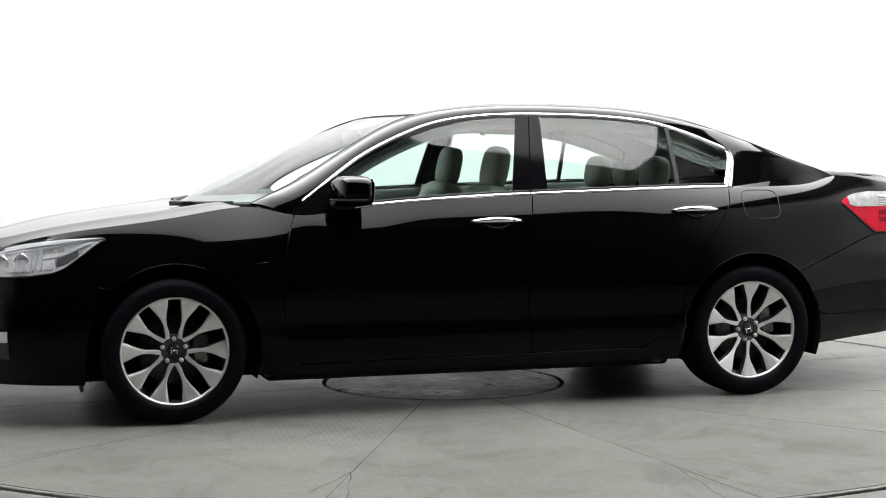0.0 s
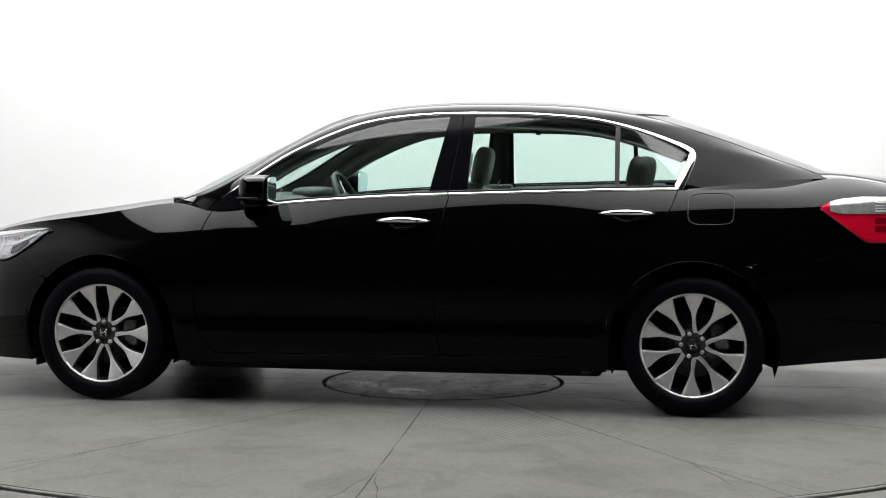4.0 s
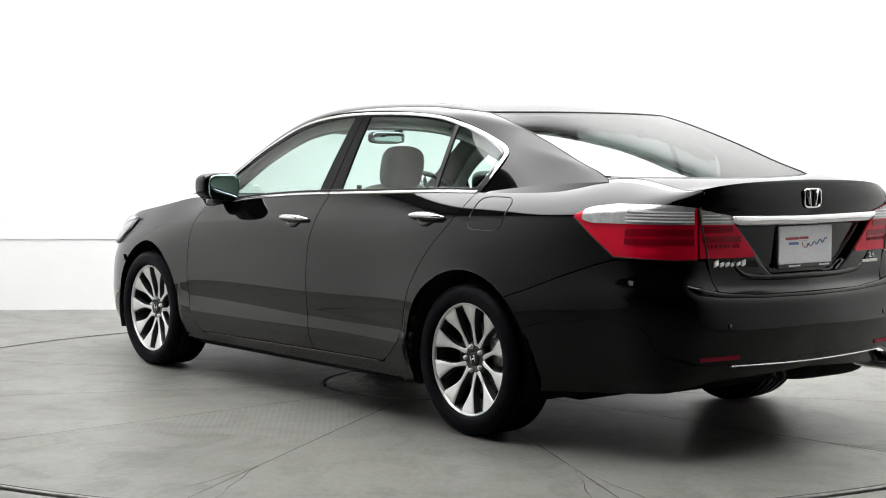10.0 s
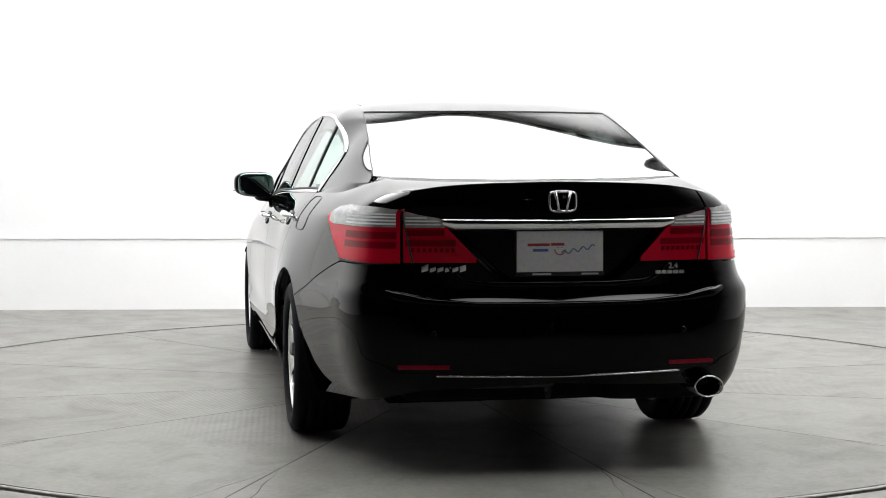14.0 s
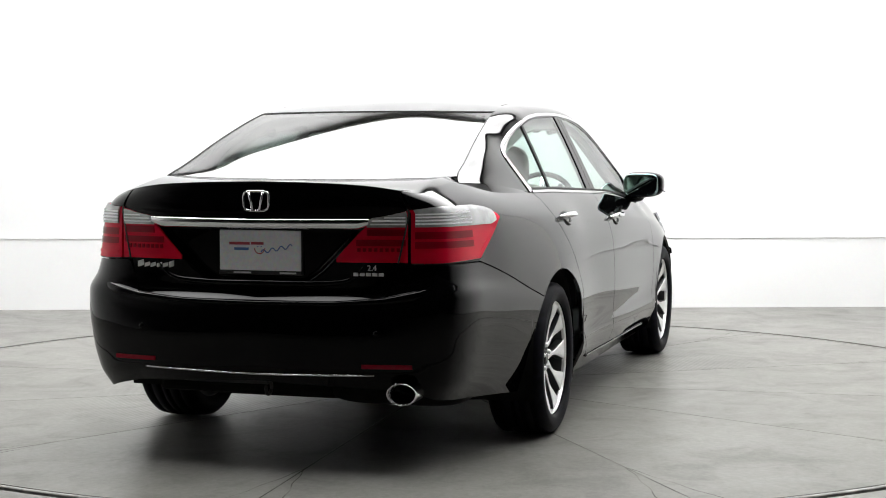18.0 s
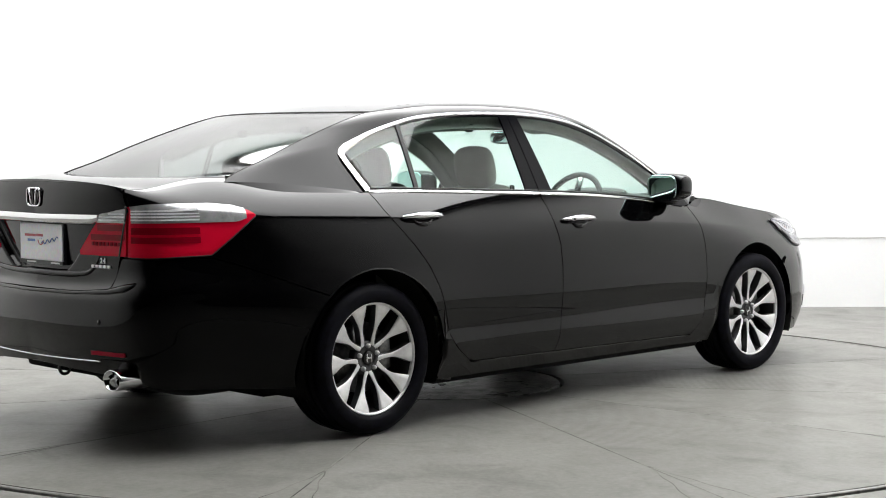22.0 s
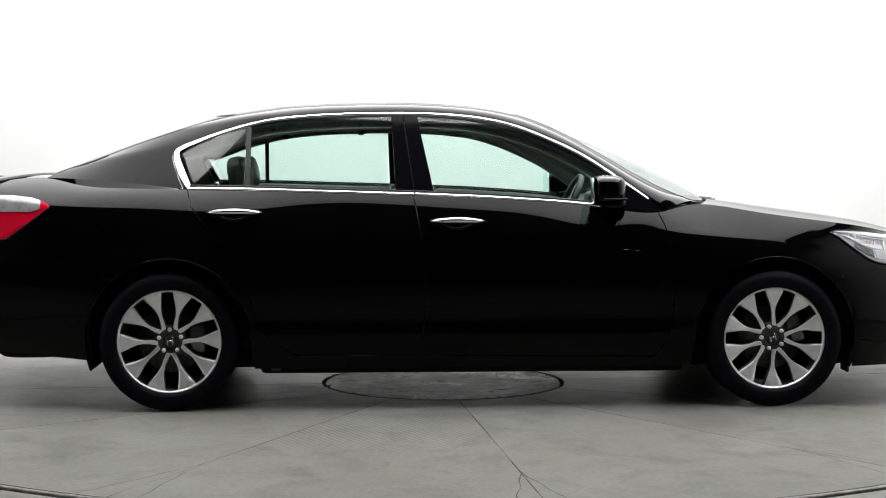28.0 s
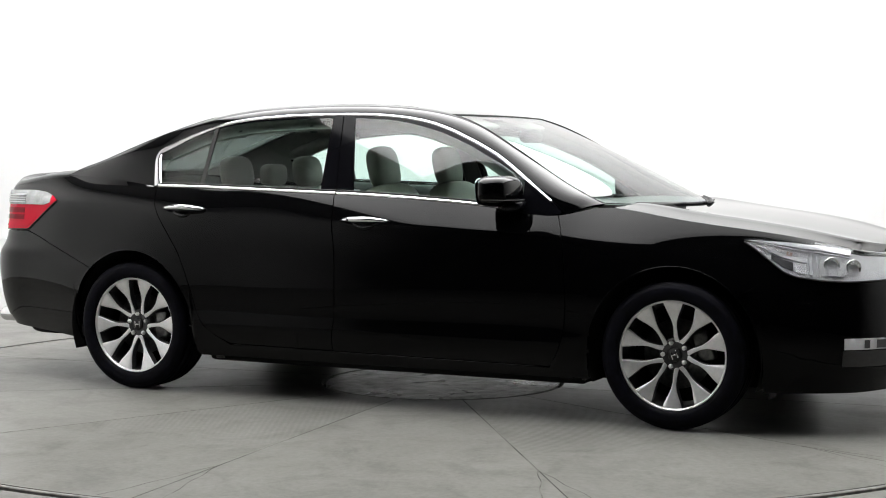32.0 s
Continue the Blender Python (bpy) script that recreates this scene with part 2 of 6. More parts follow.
FILLER = patchy("joint_filler", (0.026, 0.025, 0.022), (0.165, 0.162, 0.150), 2.1, 0.53)
CRACK = patchy("hairline_crack", (0.050, 0.047, 0.042), (0.175, 0.172, 0.158), 4.0, 0.50)
HUB = concrete("rough_centre_plate", (0.030, 0.029, 0.027), (0.25, 0.244, 0.228), False, 0.20, 0.45, 13.0, 1.0, 0.010)


# ---------------------------------------------------------------- mesh tools
def mesh_of(name, verts, faces, smooth=True):
    me = bpy.data.meshes.new(name)
    me.from_pydata([tuple(map(float, v)) for v in verts], [], [tuple(map(int, f)) for f in faces])
    if smooth:
        me.shade_smooth()
    me.update()
    return me


def thing(name, geo, mat, label, category, group="", kind="", smooth=True):
    ob = new(name, mesh_of(name, *geo, smooth=smooth))
    ob.data.materials.append(mat)
    return tagged(ob, label, category, group, kind)


def part(name, geo, mat, parent, label="", smooth=True, at=None):
    """One mesh under a thing or under a part."""
    ob = new(name, mesh_of(name, *geo, smooth=smooth))
    ob.data.materials.append(mat)
    ob.parent = parent
    if at is not None:
        ob.matrix_basis = at
    return tagged(ob, label)


def join(*geos):
    verts, faces = [], []
    for v, f in geos:
        k = len(verts)
        verts.extend(map(tuple, v))
        faces.extend(tuple(i + k for i in q) for q in f)
    return verts, faces


def moved(geo, m):
    return [tuple(m @ Vector(v)) for v in geo[0]], geo[1]


def flipped_y(geo):
    return [(x, -y, z) for x, y, z in geo[0]], [tuple(reversed(f)) for f in geo[1]]


def grid_normals(P):
    a, b = np.gradient(P, axis=0), np.gradient(P, axis=1)
    n = np.cross(a, b)
    return n / np.maximum(np.linalg.norm(n, axis=2, keepdims=True), 1e-9)


def sheet(P, depth=0.012, lift=0.0, ref=None, ends=True):
    """A panel from a grid of points: the face, and a flange round its edge that turns inwards."""
    P = np.asarray(P, float)
    n = grid_normals(P)
    c = P.reshape(-1, 3).mean(0)
    if ref is None:
        ref = np.array([c[0] * 0.6, 0.0, 0.55])
    if (n.reshape(-1, 3) * (P.reshape(-1, 3) - ref)).sum() < 0:
        P = P[::-1]
        n = -n[::-1]
    P = P + n * lift
    r, q = P.shape[:2]
    idx = np.arange(r * q).reshape(r, q)
    faces = [(idx[i, j], idx[i + 1, j], idx[i + 1, j + 1], idx[i, j + 1]) for i in range(r - 1) for j in range(q - 1)]
    verts = list(P.reshape(-1, 3))
    if depth > 0:
        loop = [(0, j) for j in range(q - 1, 0, -1)] + [(i, 0) for i in range(r - 1)] + [(r - 1, j) for j in range(q - 1)] + [(i, q - 1) for i in range(r - 1, 0, -1)]
        k, m = len(verts), len(loop)
        verts += [P[i, j] for i, j in loop] + [P[i, j] - n[i, j] * depth for i, j in loop]
        faces += [(k + a, k + m + a, k + m + (a + 1) % m, k + (a + 1) % m) for a in range(m)]
    return verts, faces


def tube(points, radius, sides=10, closed=False, flat=1.0):
    """A round (or flattened) bar along a line of points."""
    pts = [Vector(p) for p in points]
    n = len(pts)
    verts, faces = [], []
    for i, p in enumerate(pts):
        t = (pts[(i + 1) % n] - pts[i - 1]) if closed else pts[min(i + 1, n - 1)] - pts[max(i - 1, 0)]
        t.normalize()
        up = Vector((0, 0, 1)) if abs(t.z) < 0.9 else Vector((1, 0, 0))
        a = t.cross(up).normalized()
        b = a.cross(t)
        rad = radius[i] if isinstance(radius, (list, tuple)) else radius
        for k in range(sides):
            w = 2 * math.pi * k / sides
            verts.append(p + a * (rad * math.cos(w)) + b * (rad * flat * math.sin(w)))
    for i in range(n if closed else n - 1):
        for k in range(sides):
            j = (i + 1) % n
            faces.append((i * sides + k, i * sides + (k + 1) % sides, j * sides + (k + 1) % sides, j * sides + k))
    if not closed:
        faces.append(tuple(reversed(range(sides))))
        faces.append(tuple((n - 1) * sides + k for k in range(sides)))
    return verts, faces


def lathe(profile, sides=64, axis="y", arc=2 * math.pi):
    """A turned body: profile of (distance along the axis, radius)."""
    verts, faces = [], []
    n, whole = len(profile), arc > 6.28
    for k in range(sides if whole else sides + 1):
        w = arc * k / sides
        for d, r in profile:
            verts.append((r * math.cos(w), d, r * math.sin(w)) if axis == "y" else (r * math.cos(w), r * math.sin(w), d))
    m = sides if whole else sides + 1
    for k in range(sides):
        for i in range(n - 1):
            a, b = k * n + i, ((k + 1) % m) * n + i
            faces.append((a, a + 1, b + 1, b))
    return verts, faces


def cushion(sx, sy, sz, power=0.35, rows=16, cols=24):
    """A soft rounded block, sized by its half extents."""
    def c(w, e):
        return math.copysign(abs(math.cos(w)) ** e, math.cos(w))

    def s(w, e):
        return math.copysign(abs(math.sin(w)) ** e, math.sin(w))
    verts, faces = [], []
    for i in range(rows + 1):
        a = -math.pi / 2 + math.pi * i / rows
        for k in range(cols):
            b = -math.pi + 2 * math.pi * k / cols
            verts.append((sx * c(a, power) * c(b, power), sy * c(a, power) * s(b, power), sz * s(a, power)))
    for i in range(rows):
        for k in range(cols):
            faces.append((i * cols + k, i * cols + (k + 1) % cols, (i + 1) * cols + (k + 1) % cols, (i + 1) * cols + k))
    return verts, faces


def box(x0, y0, z0, x1, y1, z1, bevel=0.004):
    bm = bmesh.new()
    bmesh.ops.create_cube(bm, size=1.0)
    for v in bm.verts:
        v.co = Vector(((x0 + x1) / 2 + v.co.x * (x1 - x0), (y0 + y1) / 2 + v.co.y * (y1 - y0), (z0 + z1) / 2 + v.co.z * (z1 - z0)))
    if bevel:
        bmesh.ops.bevel(bm, geom=bm.edges[:], offset=bevel, segments=2, affect="EDGES", profile=0.5)
    bm.verts.index_update()
    geo = [tuple(v.co) for v in bm.verts], [tuple(v.index for v in f.verts) for f in bm.faces]
    bm.free()
    return geo


def spline(xs, ys):
    """Natural cubic spline through (xs, ys), xs rising; ys may be vectors."""
    xs, ys = np.asarray(xs, float), np.asarray(ys, float)
    n, hstep = len(xs), np.diff(xs)
    A = np.eye(n)
    r = np.zeros_like(ys)
    for i in range(1, n - 1):
        A[i, i - 1], A[i, i], A[i, i + 1] = hstep[i - 1], 2 * (hstep[i - 1] + hstep[i]), hstep[i]
        r[i] = 6 * ((ys[i + 1] - ys[i]) / hstep[i] - (ys[i] - ys[i - 1]) / hstep[i - 1])
    M = np.linalg.solve(A, r)

    def f(x):
        x = np.asarray(x, float)
        i = np.clip(np.searchsorted(xs, x) - 1, 0, n - 2)
        hh, a, b = hstep[i], xs[i + 1] - x, x - xs[i]
        if ys.ndim > 1:
            hh, a, b = hh[..., None], a[..., None], b[..., None]
        return (M[i] * a ** 3 + M[i + 1] * b ** 3) / (6 * hh) + (ys[i] / hh - M[i] * hh / 6) * a + (ys[i + 1] / hh - M[i + 1] * hh / 6) * b
    return f


def curve_of(pairs):
    """A smooth function through (x, value) pairs given in any order."""
    pairs = sorted(pairs)
    return spline([p[0] for p in pairs], [p[1] for p in pairs])


def steps(pairs):
    pairs = sorted(pairs)
    xs, ys = [p[0] for p in pairs], [p[1] for p in pairs]
    return lambda x: np.interp(x, xs, ys)


# ---------------------------------------------------------------- the booth
RING = 3.015


def ring_floor(r0, r1x, y0, y1, n=128):
    """A flat floor with a round well in it."""
    verts, faces = [], []
    for k in range(n):
        w = 2 * math.pi * k / n
        c, s = math.cos(w), math.sin(w)
        far = min(r1x / max(abs(c), 1e-6), (y1 / s if s > 1e-6 else y0 / s if s < -1e-6 else 1e9))
        verts += [(r0 * c, r0 * s, -0.04), (r0 * c, r0 * s, 0.0), (far * c, far * s, 0.0)]
    for k in range(n):
        a, b = 3 * k, 3 * ((k + 1) % n)
        faces += [(a, a + 1, b + 1, b), (a + 1, a + 2, b + 2, b + 1)]
    return verts, faces


SIDE, BACK, FRONT, TOP = 4.7, 4.15, -12.0, 4.6
WHITE_END = -4.0
floor = thing("floor", ring_floor(RING + 0.012, SIDE + 0.3, FRONT - 0.3, BACK + 0.3), FLOOR, "worn grey concrete booth floor round the turntable", "floor", kind="structure", smooth=False)
part("well_bottom", lathe([(-0.04, 0.0), (-0.04, RING + 0.008)], 96, "z"), DARK_GAP, floor, "dark bottom of the turntable well", smooth=False)


def wall_box(name, pts, thick, z0, z1, mat, label, lean=0.0):
    (xa, ya), (xb, yb) = pts
    d = Vector((xb - xa, yb - ya, 0)).normalized()
    nrm = Vector((d.y, -d.x, 0)) * thick
    v = [(xa, ya, z0), (xb, yb, z0), (xb, yb, z1), (xa, ya, z1)]
    v += [(x + nrm.x, y + nrm.y, z) for x, y, z in v]
    f = [(0, 1, 2, 3), (7, 6, 5, 4), (0, 4, 5, 1), (1, 5, 6, 2), (2, 6, 7, 3), (3, 7, 4, 0)]
    return thing(name, (v, f), mat, label, "wall", kind="structure", smooth=False)


def wall_y(x):
    return 3.80 + 0.039 * x


wall_box("wall_north", ((-SIDE - 0.2, wall_y(-SIDE)), (SIDE + 0.2, wall_y(SIDE))), -0.2, 0.0, TOP, WALL, "white painted booth wall behind the turntable")
# both side walls are out of view and darken by colour towards the camera
wall_box("wall_west", ((-SIDE, FRONT), (-SIDE, wall_y(-SIDE))), -0.2, 0.0, TOP, SIDE_WALL, "unseen off-white booth side wall, loss of light put into its colour towards the open end")
wall_box("wall_east", ((SIDE, wall_y(SIDE)), (SIDE, FRONT)), -0.2, 0.0, TOP, SIDE_WALL, "unseen off-white booth side wall, loss of light put into its colour towards the open end")
# unseen black wall added where the booth stands open and dark
wall_box("wall_south", ((SIDE + 0.2, FRONT), (-SIDE - 0.2, FRONT)), -0.2, 0.0, TOP, BLACK_WALL, "unseen black wall added for the booth's dark open end")

# a low boarded band along the foot of the back wall, with a thin ledge
band = []
for x0, x1 in ((-SIDE + 0.01, 1.2), (1.205, SIDE - 0.01)):
    v = [(x0, wall_y(x0) - 0.012, 0.0), (x1, wall_y(x1) - 0.012, 0.0), (x1, wall_y(x1) - 0.012, 0.53), (x0, wall_y(x0) - 0.012, 0.53),
         (x0, wall_y(x0) - 0.001, 0.53), (x1, wall_y(x1) - 0.001, 0.53)]
    band.append((v, [(0, 1, 2, 3), (3, 2, 5, 4)]))
thing("baseboard", join(*band), WALL, "low white boarded band along the foot of the wall", "wall", kind="structure", smooth=False)

trim = []
for x0, x1 in ((-SIDE + 0.01, 1.2), (1.205, SIDE - 0.01)):
    v = [(x0, wall_y(x0) - 0.020, 0.531), (x1, wall_y(x1) - 0.020, 0.531), (x1, wall_y(x1) - 0.020, 0.536), (x0, wall_y(x0) - 0.020, 0.536),
         (x0, wall_y(x0) - 0.001, 0.531), (x1, wall_y(x1) - 0.001, 0.531), (x1, wall_y(x1) - 0.001, 0.536), (x0, wall_y(x0) - 0.001, 0.536)]
    trim.append((v, [(0, 1, 2, 3), (3, 2, 6, 7), (1, 0, 4, 5)]))
thing("trim", join(*trim), WALL, "thin white capping strip along the boarded band", "wall trim", kind="structure", smooth=False)

ceiling = thing("ceiling", box(-SIDE - 0.2, WHITE_END, TOP, SIDE + 0.2, BACK + 0.3, TOP + 0.2, 0), CEIL, "grey booth ceiling", "ceiling", kind="structure", smooth=False)
# out of view: black colour stands for the ceiling that gets no light
thing("ceiling_end", box(-SIDE - 0.2, FRONT - 0.2, TOP, SIDE + 0.2, WHITE_END - 0.002, TOP + 0.2, 0), BLACK_WALL, "unseen end of the booth ceiling, coloured black for lack of light", "ceiling", kind="structure", smooth=False)
LX0, LX, LY0, LY1 = -3.6, 4.15, -2.9, 3.52
lamp = thing("ceiling_light", box(LX0, LY0, TOP - 0.10, LX, LY1, TOP - 0.02, 0.01), GLOW, "large white diffused ceiling light panel", "ceiling light", smooth=False)
for x0, y0, x1, y1 in ((LX0 - 0.06, LY0 - 0.06, LX + 0.06, LY0), (LX0 - 0.06, LY1, LX + 0.06, LY1 + 0.06), (LX0 - 0.06, LY0, LX0, LY1), (LX, LY0, LX + 0.06, LY1)):
    part("frame", box(x0, y0, TOP - 0.12, x1, y1, TOP, 0.004), STEEL, lamp, "grey metal frame", smooth=False)
# a studio light on a stand in the open end, whose point of light glints in the paint
studio = new("studio_light")
studio.matrix_basis = Matrix.Translation((2.2, -6.6, 0.0)) @ Matrix.Rotation(math.radians(18.4), 4, "Z")
tagged(studio, "black twin studio light on a tripod stand", "studio light")
part("head", box(-0.10, -0.14, 1.64, 0.10, -0.004, 1.76, 0.012), BLACK_WALL, studio, "black twin lamp head")
for x in (-0.042, 0.042):
    part("lamp_glass", moved(lathe([(0.0, 0.012), (0.003, 0.009), (0.004, 0.0)], 24), Matrix.Translation((x, -0.004, 1.70))), SPOT_GLOW, studio, "bright lamp glass")
part("pole", tube([(0, -0.08, 0.25), (0, -0.08, 1.635)], 0.014, 10), STEEL, studio)
for k in range(3):
    w = math.radians(90 + 120 * k)
    part("leg", tube([(0, -0.08, 0.55), (0.42 * math.cos(w), -0.08 + 0.42 * math.sin(w), 0.012)], 0.011, 8), STEEL, studio)


# ---------------------------------------------------------------- the turntable
turntable = new("turntable")
tagged(turntable, "round concrete car turntable in twelve slabs with dark joints", "turntable")
GAP, HUB_R, LIP = 0.0022, 0.60, 2.955


def slab(a0, a1, r0, r1, n=10, rows=8):
    """One wedge of concrete with small rounded edges, between two radial joints."""
    verts, faces, rings = [], [], []
    b = 0.0014
    outline = []
    for k in range(n + 1):
        w = a0 + (a1 - a0) * k / n
        outline.append((r1, w))
    for k in range(n + 1):
        w = a1 + (a0 - a1) * k / n
        outline.append((r0, w))
    for inset, z in ((0.0, -0.035), (0.0, -b), (b * 0.4, -b * 0.4), (b, 0.0)):
        row = []
        for r, w in outline:
            e = (GAP + inset) / r
            ww = min(max(w, a0 + e), a1 - e)
            rr = min(max(r, r0 + inset), r1 - inset)
            row.append((rr * math.cos(ww), rr * math.sin(ww), z))
        rings.append(row)
    m = len(outline)
    for row in rings:
        verts += row
    for i in range(3):
        for k in range(m):
            faces.append((i * m + k, i * m + (k + 1) % m, (i + 1) * m + (k + 1) % m, (i + 1) * m + k))
    faces += [(3 * m + k, 3 * m + k + 1, 3 * m + 2 * n - k, 3 * m + 2 * n + 1 - k) for k in range(n)]
    return verts, faces


JOINT_AT = 4.2
for k in range(12):
    w = math.radians(JOINT_AT + 30.0 * k)
    ribbed = 18 + 30 * k in (48, 108, 138, 258, 318)
    part("slab", slab(-math.radians(15.0), math.radians(15.0), HUB_R + 0.022, LIP), RIBBED if ribbed else SLAB, turntable, "grey concrete slab with combed ribs" if ribbed else "", smooth=False, at=Matrix.Rotation(w + math.radians(15.0), 4, "Z"))


def seam(r0, a0, r1, a1, width, z, n=14):
    """A flat strip over the table from one radius and angle to another, a little crooked."""
    verts = []
    for k in range(n + 1):
        t = k / n
        rad, w = r0 + (r1 - r0) * t, math.radians(a0 + (a1 - a0) * t + 0.10 * math.sin(5.1 * k + 11 * r1 + a1))
        e = width / 2 / rad
        verts += [(rad * math.cos(w - e), rad * math.sin(w - e), z), (rad * math.cos(w + e), rad * math.sin(w + e), z)]
    return verts, [(2 * k, 2 * k + 2, 2 * k + 3, 2 * k + 1) for k in range(n)]


# filled joints, which part into two hairline cracks before the rim
for k in range(12):
    w = JOINT_AT + 30.0 * k
    part("joint_filler", seam(HUB_R + 0.03, w, LIP - 0.01, w, 0.009, -0.0008), FILLER, turntable, "patchy dark joint filler", smooth=False)
    for turn in (-2.6, 2.2):
        part("crack", seam(2.30 + 0.03 * math.sin(k), w, LIP - 0.02, w + turn, 0.0045, 0.0006), CRACK, turntable, "hairline crack in the concrete", smooth=False)
part("centre_plate", lathe([(-0.03, HUB_R), (-0.004, HUB_R), (0.0, HUB_R - 0.004), (0.0, 0.3), (0.0, 0.0)], 72, "z"), HUB, turntable, "rough dark round plate in the middle", smooth=False)
part("rim", lathe([(-0.035, LIP + 0.006), (-0.003, LIP + 0.006), (0.0, LIP + 0.009), (0.0, RING - 0.033), (-0.003, RING - 0.030), (-0.035, RING - 0.030)], 144, "z"), STEEL, turntable, "grey steel edge ring", smooth=False)
part("tray", lathe([(-0.034, RING - 0.012), (-0.030, RING - 0.012), (-0.030, 0.0)], 96, "z"), DARK_GAP, turntable, "dark tray under the slabs", smooth=False)

# ---------------------------------------------------------------- the car: its surface
# Car space: x forwards, y to its left, z up, the origin on the ground midway between the axles.
car = new("car")
tagged(car, "black four-door saloon car with chrome window trim on the turntable", "car")
AXLE, HUBZ, ARCH = 1.3875, 0.318, 0.374

PLAN = [(2.395, 0.0), (2.365, 0.28), (2.29, 0.52), (2.16, 0.70), (1.96, 0.825), (1.70, 0.895), (1.39, 0.925), (0.90, 0.918), (0.40, 0.915), (-0.20, 0.918),
        (-0.80, 0.922), (-1.39, 0.935), (-1.70, 0.892), (-1.95, 0.846), (-2.15, 0.808), (-2.285, 0.778), (-2.362, 0.735), (-2.412, 0.66), (-2.440, 0.54), (-2.470, 0.28), (-2.485, 0.0)]
_pts = np.array([(PLAN[2][0], -PLAN[2][1]), (PLAN[1][0], -PLAN[1][1])] + PLAN + [(PLAN[-2][0], -PLAN[-2][1]), (PLAN[-3][0], -PLAN[-3][1])])
_len = np.concatenate([[0], np.cumsum(np.hypot(*np.diff(_pts, axis=0).T))])
_len -= _len[2]
plan_xy = spline(_len, _pts)
S_END = _len[-3]
_ss = np.linspace(0, S_END, 2400)
_pp = plan_xy(_ss)


def s_x(x):
    """Where along the half plan the side has this x."""
    keep = (_pp[:, 1] > 0.05)
    return np.interp(-np.asarray(x, float), -_pp[keep, 0], _ss[keep])


def s_rear(y):
    """Where along the rear end the half plan has this y."""
    keep = _pp[:, 0] < -1.6
    return np.interp(-np.asarray(y, float), -_pp[keep, 1], _ss[keep])


def s_front(y):
    keep = _pp[:, 0] > 1.6
    return np.interp(np.asarray(y, float), _pp[keep, 1], _ss[keep])


def plan_normal(s):
    e = 1e-3
    t = plan_xy(np.clip(s + e, _len[0], _len[-1])) - plan_xy(np.clip(s - e, _len[0], _len[-1]))
    t /= np.linalg.norm(t, axis=-1, keepdims=True)
    return np.stack([t[..., 1], -t[..., 0]], -1)


# sections of the lower body: (station, [(height, how far inside the plan line)]) up to the shoulder crease
SECTIONS = [
    (0.0, [(0.20, 0.10), (0.26, 0.03), (0.40, 0.0), (0.55, 0.012), (0.66, 0.05), (0.72, 0.09)]),
    (s_x(2.15), [(0.18, 0.05), (0.27, 0.012), (0.40, 0.0), (0.55, 0.010), (0.65, 0.035), (0.735, 0.075)]),
    (s_x(1.70), [(0.18, 0.045), (0.27, 0.012), (0.38, 0.0), (0.48, 0.0), (0.57, 0.008), (0.64, 0.026), (0.70, 0.050), (0.75, 0.080)]),
    (s_x(1.39), [(0.19, 0.05), (0.30, 0.010), (0.45, 0.0), (0.58, 0.004), (0.67, 0.019), (0.725, 0.038), (0.765, 0.060)]),
    (s_x(0.95), [(0.19, 0.065), (0.23, 0.045), (0.27, 0.022), (0.30, 0.009), (0.335, 0.001), (0.345, 0.001), (0.400, 0.0095), (0.415, 0.0095), (0.47, 0.0045), (0.53, 0.001), (0.56, 0.001), (0.63, 0.003), (0.71, 0.008), (0.76, 0.018), (0.80, 0.030)]),
    (s_x(0.0), [(0.19, 0.065), (0.23, 0.045), (0.27, 0.022), (0.30, 0.009), (0.335, 0.001), (0.345, 0.001), (0.400, 0.0095), (0.415, 0.0095), (0.47, 0.0045), (0.53, 0.001), (0.58, 0.001), (0.65, 0.003), (0.75, 0.009), (0.80, 0.015), (0.846, 0.027)]),
    (s_x(-0.8), [(0.19, 0.065), (0.23, 0.045), (0.27, 0.022), (0.30, 0.009), (0.335, 0.001), (0.345, 0.001), (0.400, 0.0095), (0.415, 0.0095), (0.47, 0.0045), (0.53, 0.001), (0.58, 0.001), (0.65, 0.007), (0.75, 0.016), (0.82, 0.031), (0.873, 0.050)]),
    (s_x(-1.05), [(0.19, 0.065), (0.23, 0.045), (0.27, 0.022), (0.30, 0.009), (0.335, 0.001), (0.345, 0.001), (0.400, 0.0095), (0.415, 0.0095), (0.47, 0.0045), (0.53, 0.001), (0.58, 0.001), (0.65, 0.012), (0.75, 0.026), (0.84, 0.046), (0.888, 0.064)]),
    (s_x(-1.39), [(0.20, 0.05), (0.30, 0.012), (0.42, 0.0), (0.52, -0.003), (0.60, 0.0), (0.69, 0.020), (0.79, 0.044), (0.862, 0.068), (0.905, 0.086)]),
    (s_x(-1.95), [(0.24, 0.075), (0.30, 0.046), (0.36, 0.026), (0.45, 0.011), (0.52, 0.003), (0.58, 0.0), (0.66, 0.010), (0.77, 0.030), (0.85, 0.042), (0.93, 0.060)]),
    (s_rear(0.70), [(0.27, 0.080), (0.33, 0.040), (0.42, 0.017), (0.52, 0.004), (0.60, 0.001), (0.655, 0.006), (0.685, 0.026), (0.705, 0.040), (0.78, 0.054), (0.955, 0.070)]),
    (s_rear(0.50), [(0.31, 0.05), (0.36, 0.02), (0.50, 0.0), (0.60, 0.004), (0.635, 0.014), (0.655, 0.045), (0.72, 0.050), (0.95, 0.045)]),
    (S_END, [(0.33, 0.05), (0.37, 0.02), (0.50, 0.0), (0.595, 0.004), (0.622, 0.014), (0.642, 0.050), (0.72, 0.055), (0.94, 0.045)]),
]
ZMID = 0.60     # the height at half of the section parameter
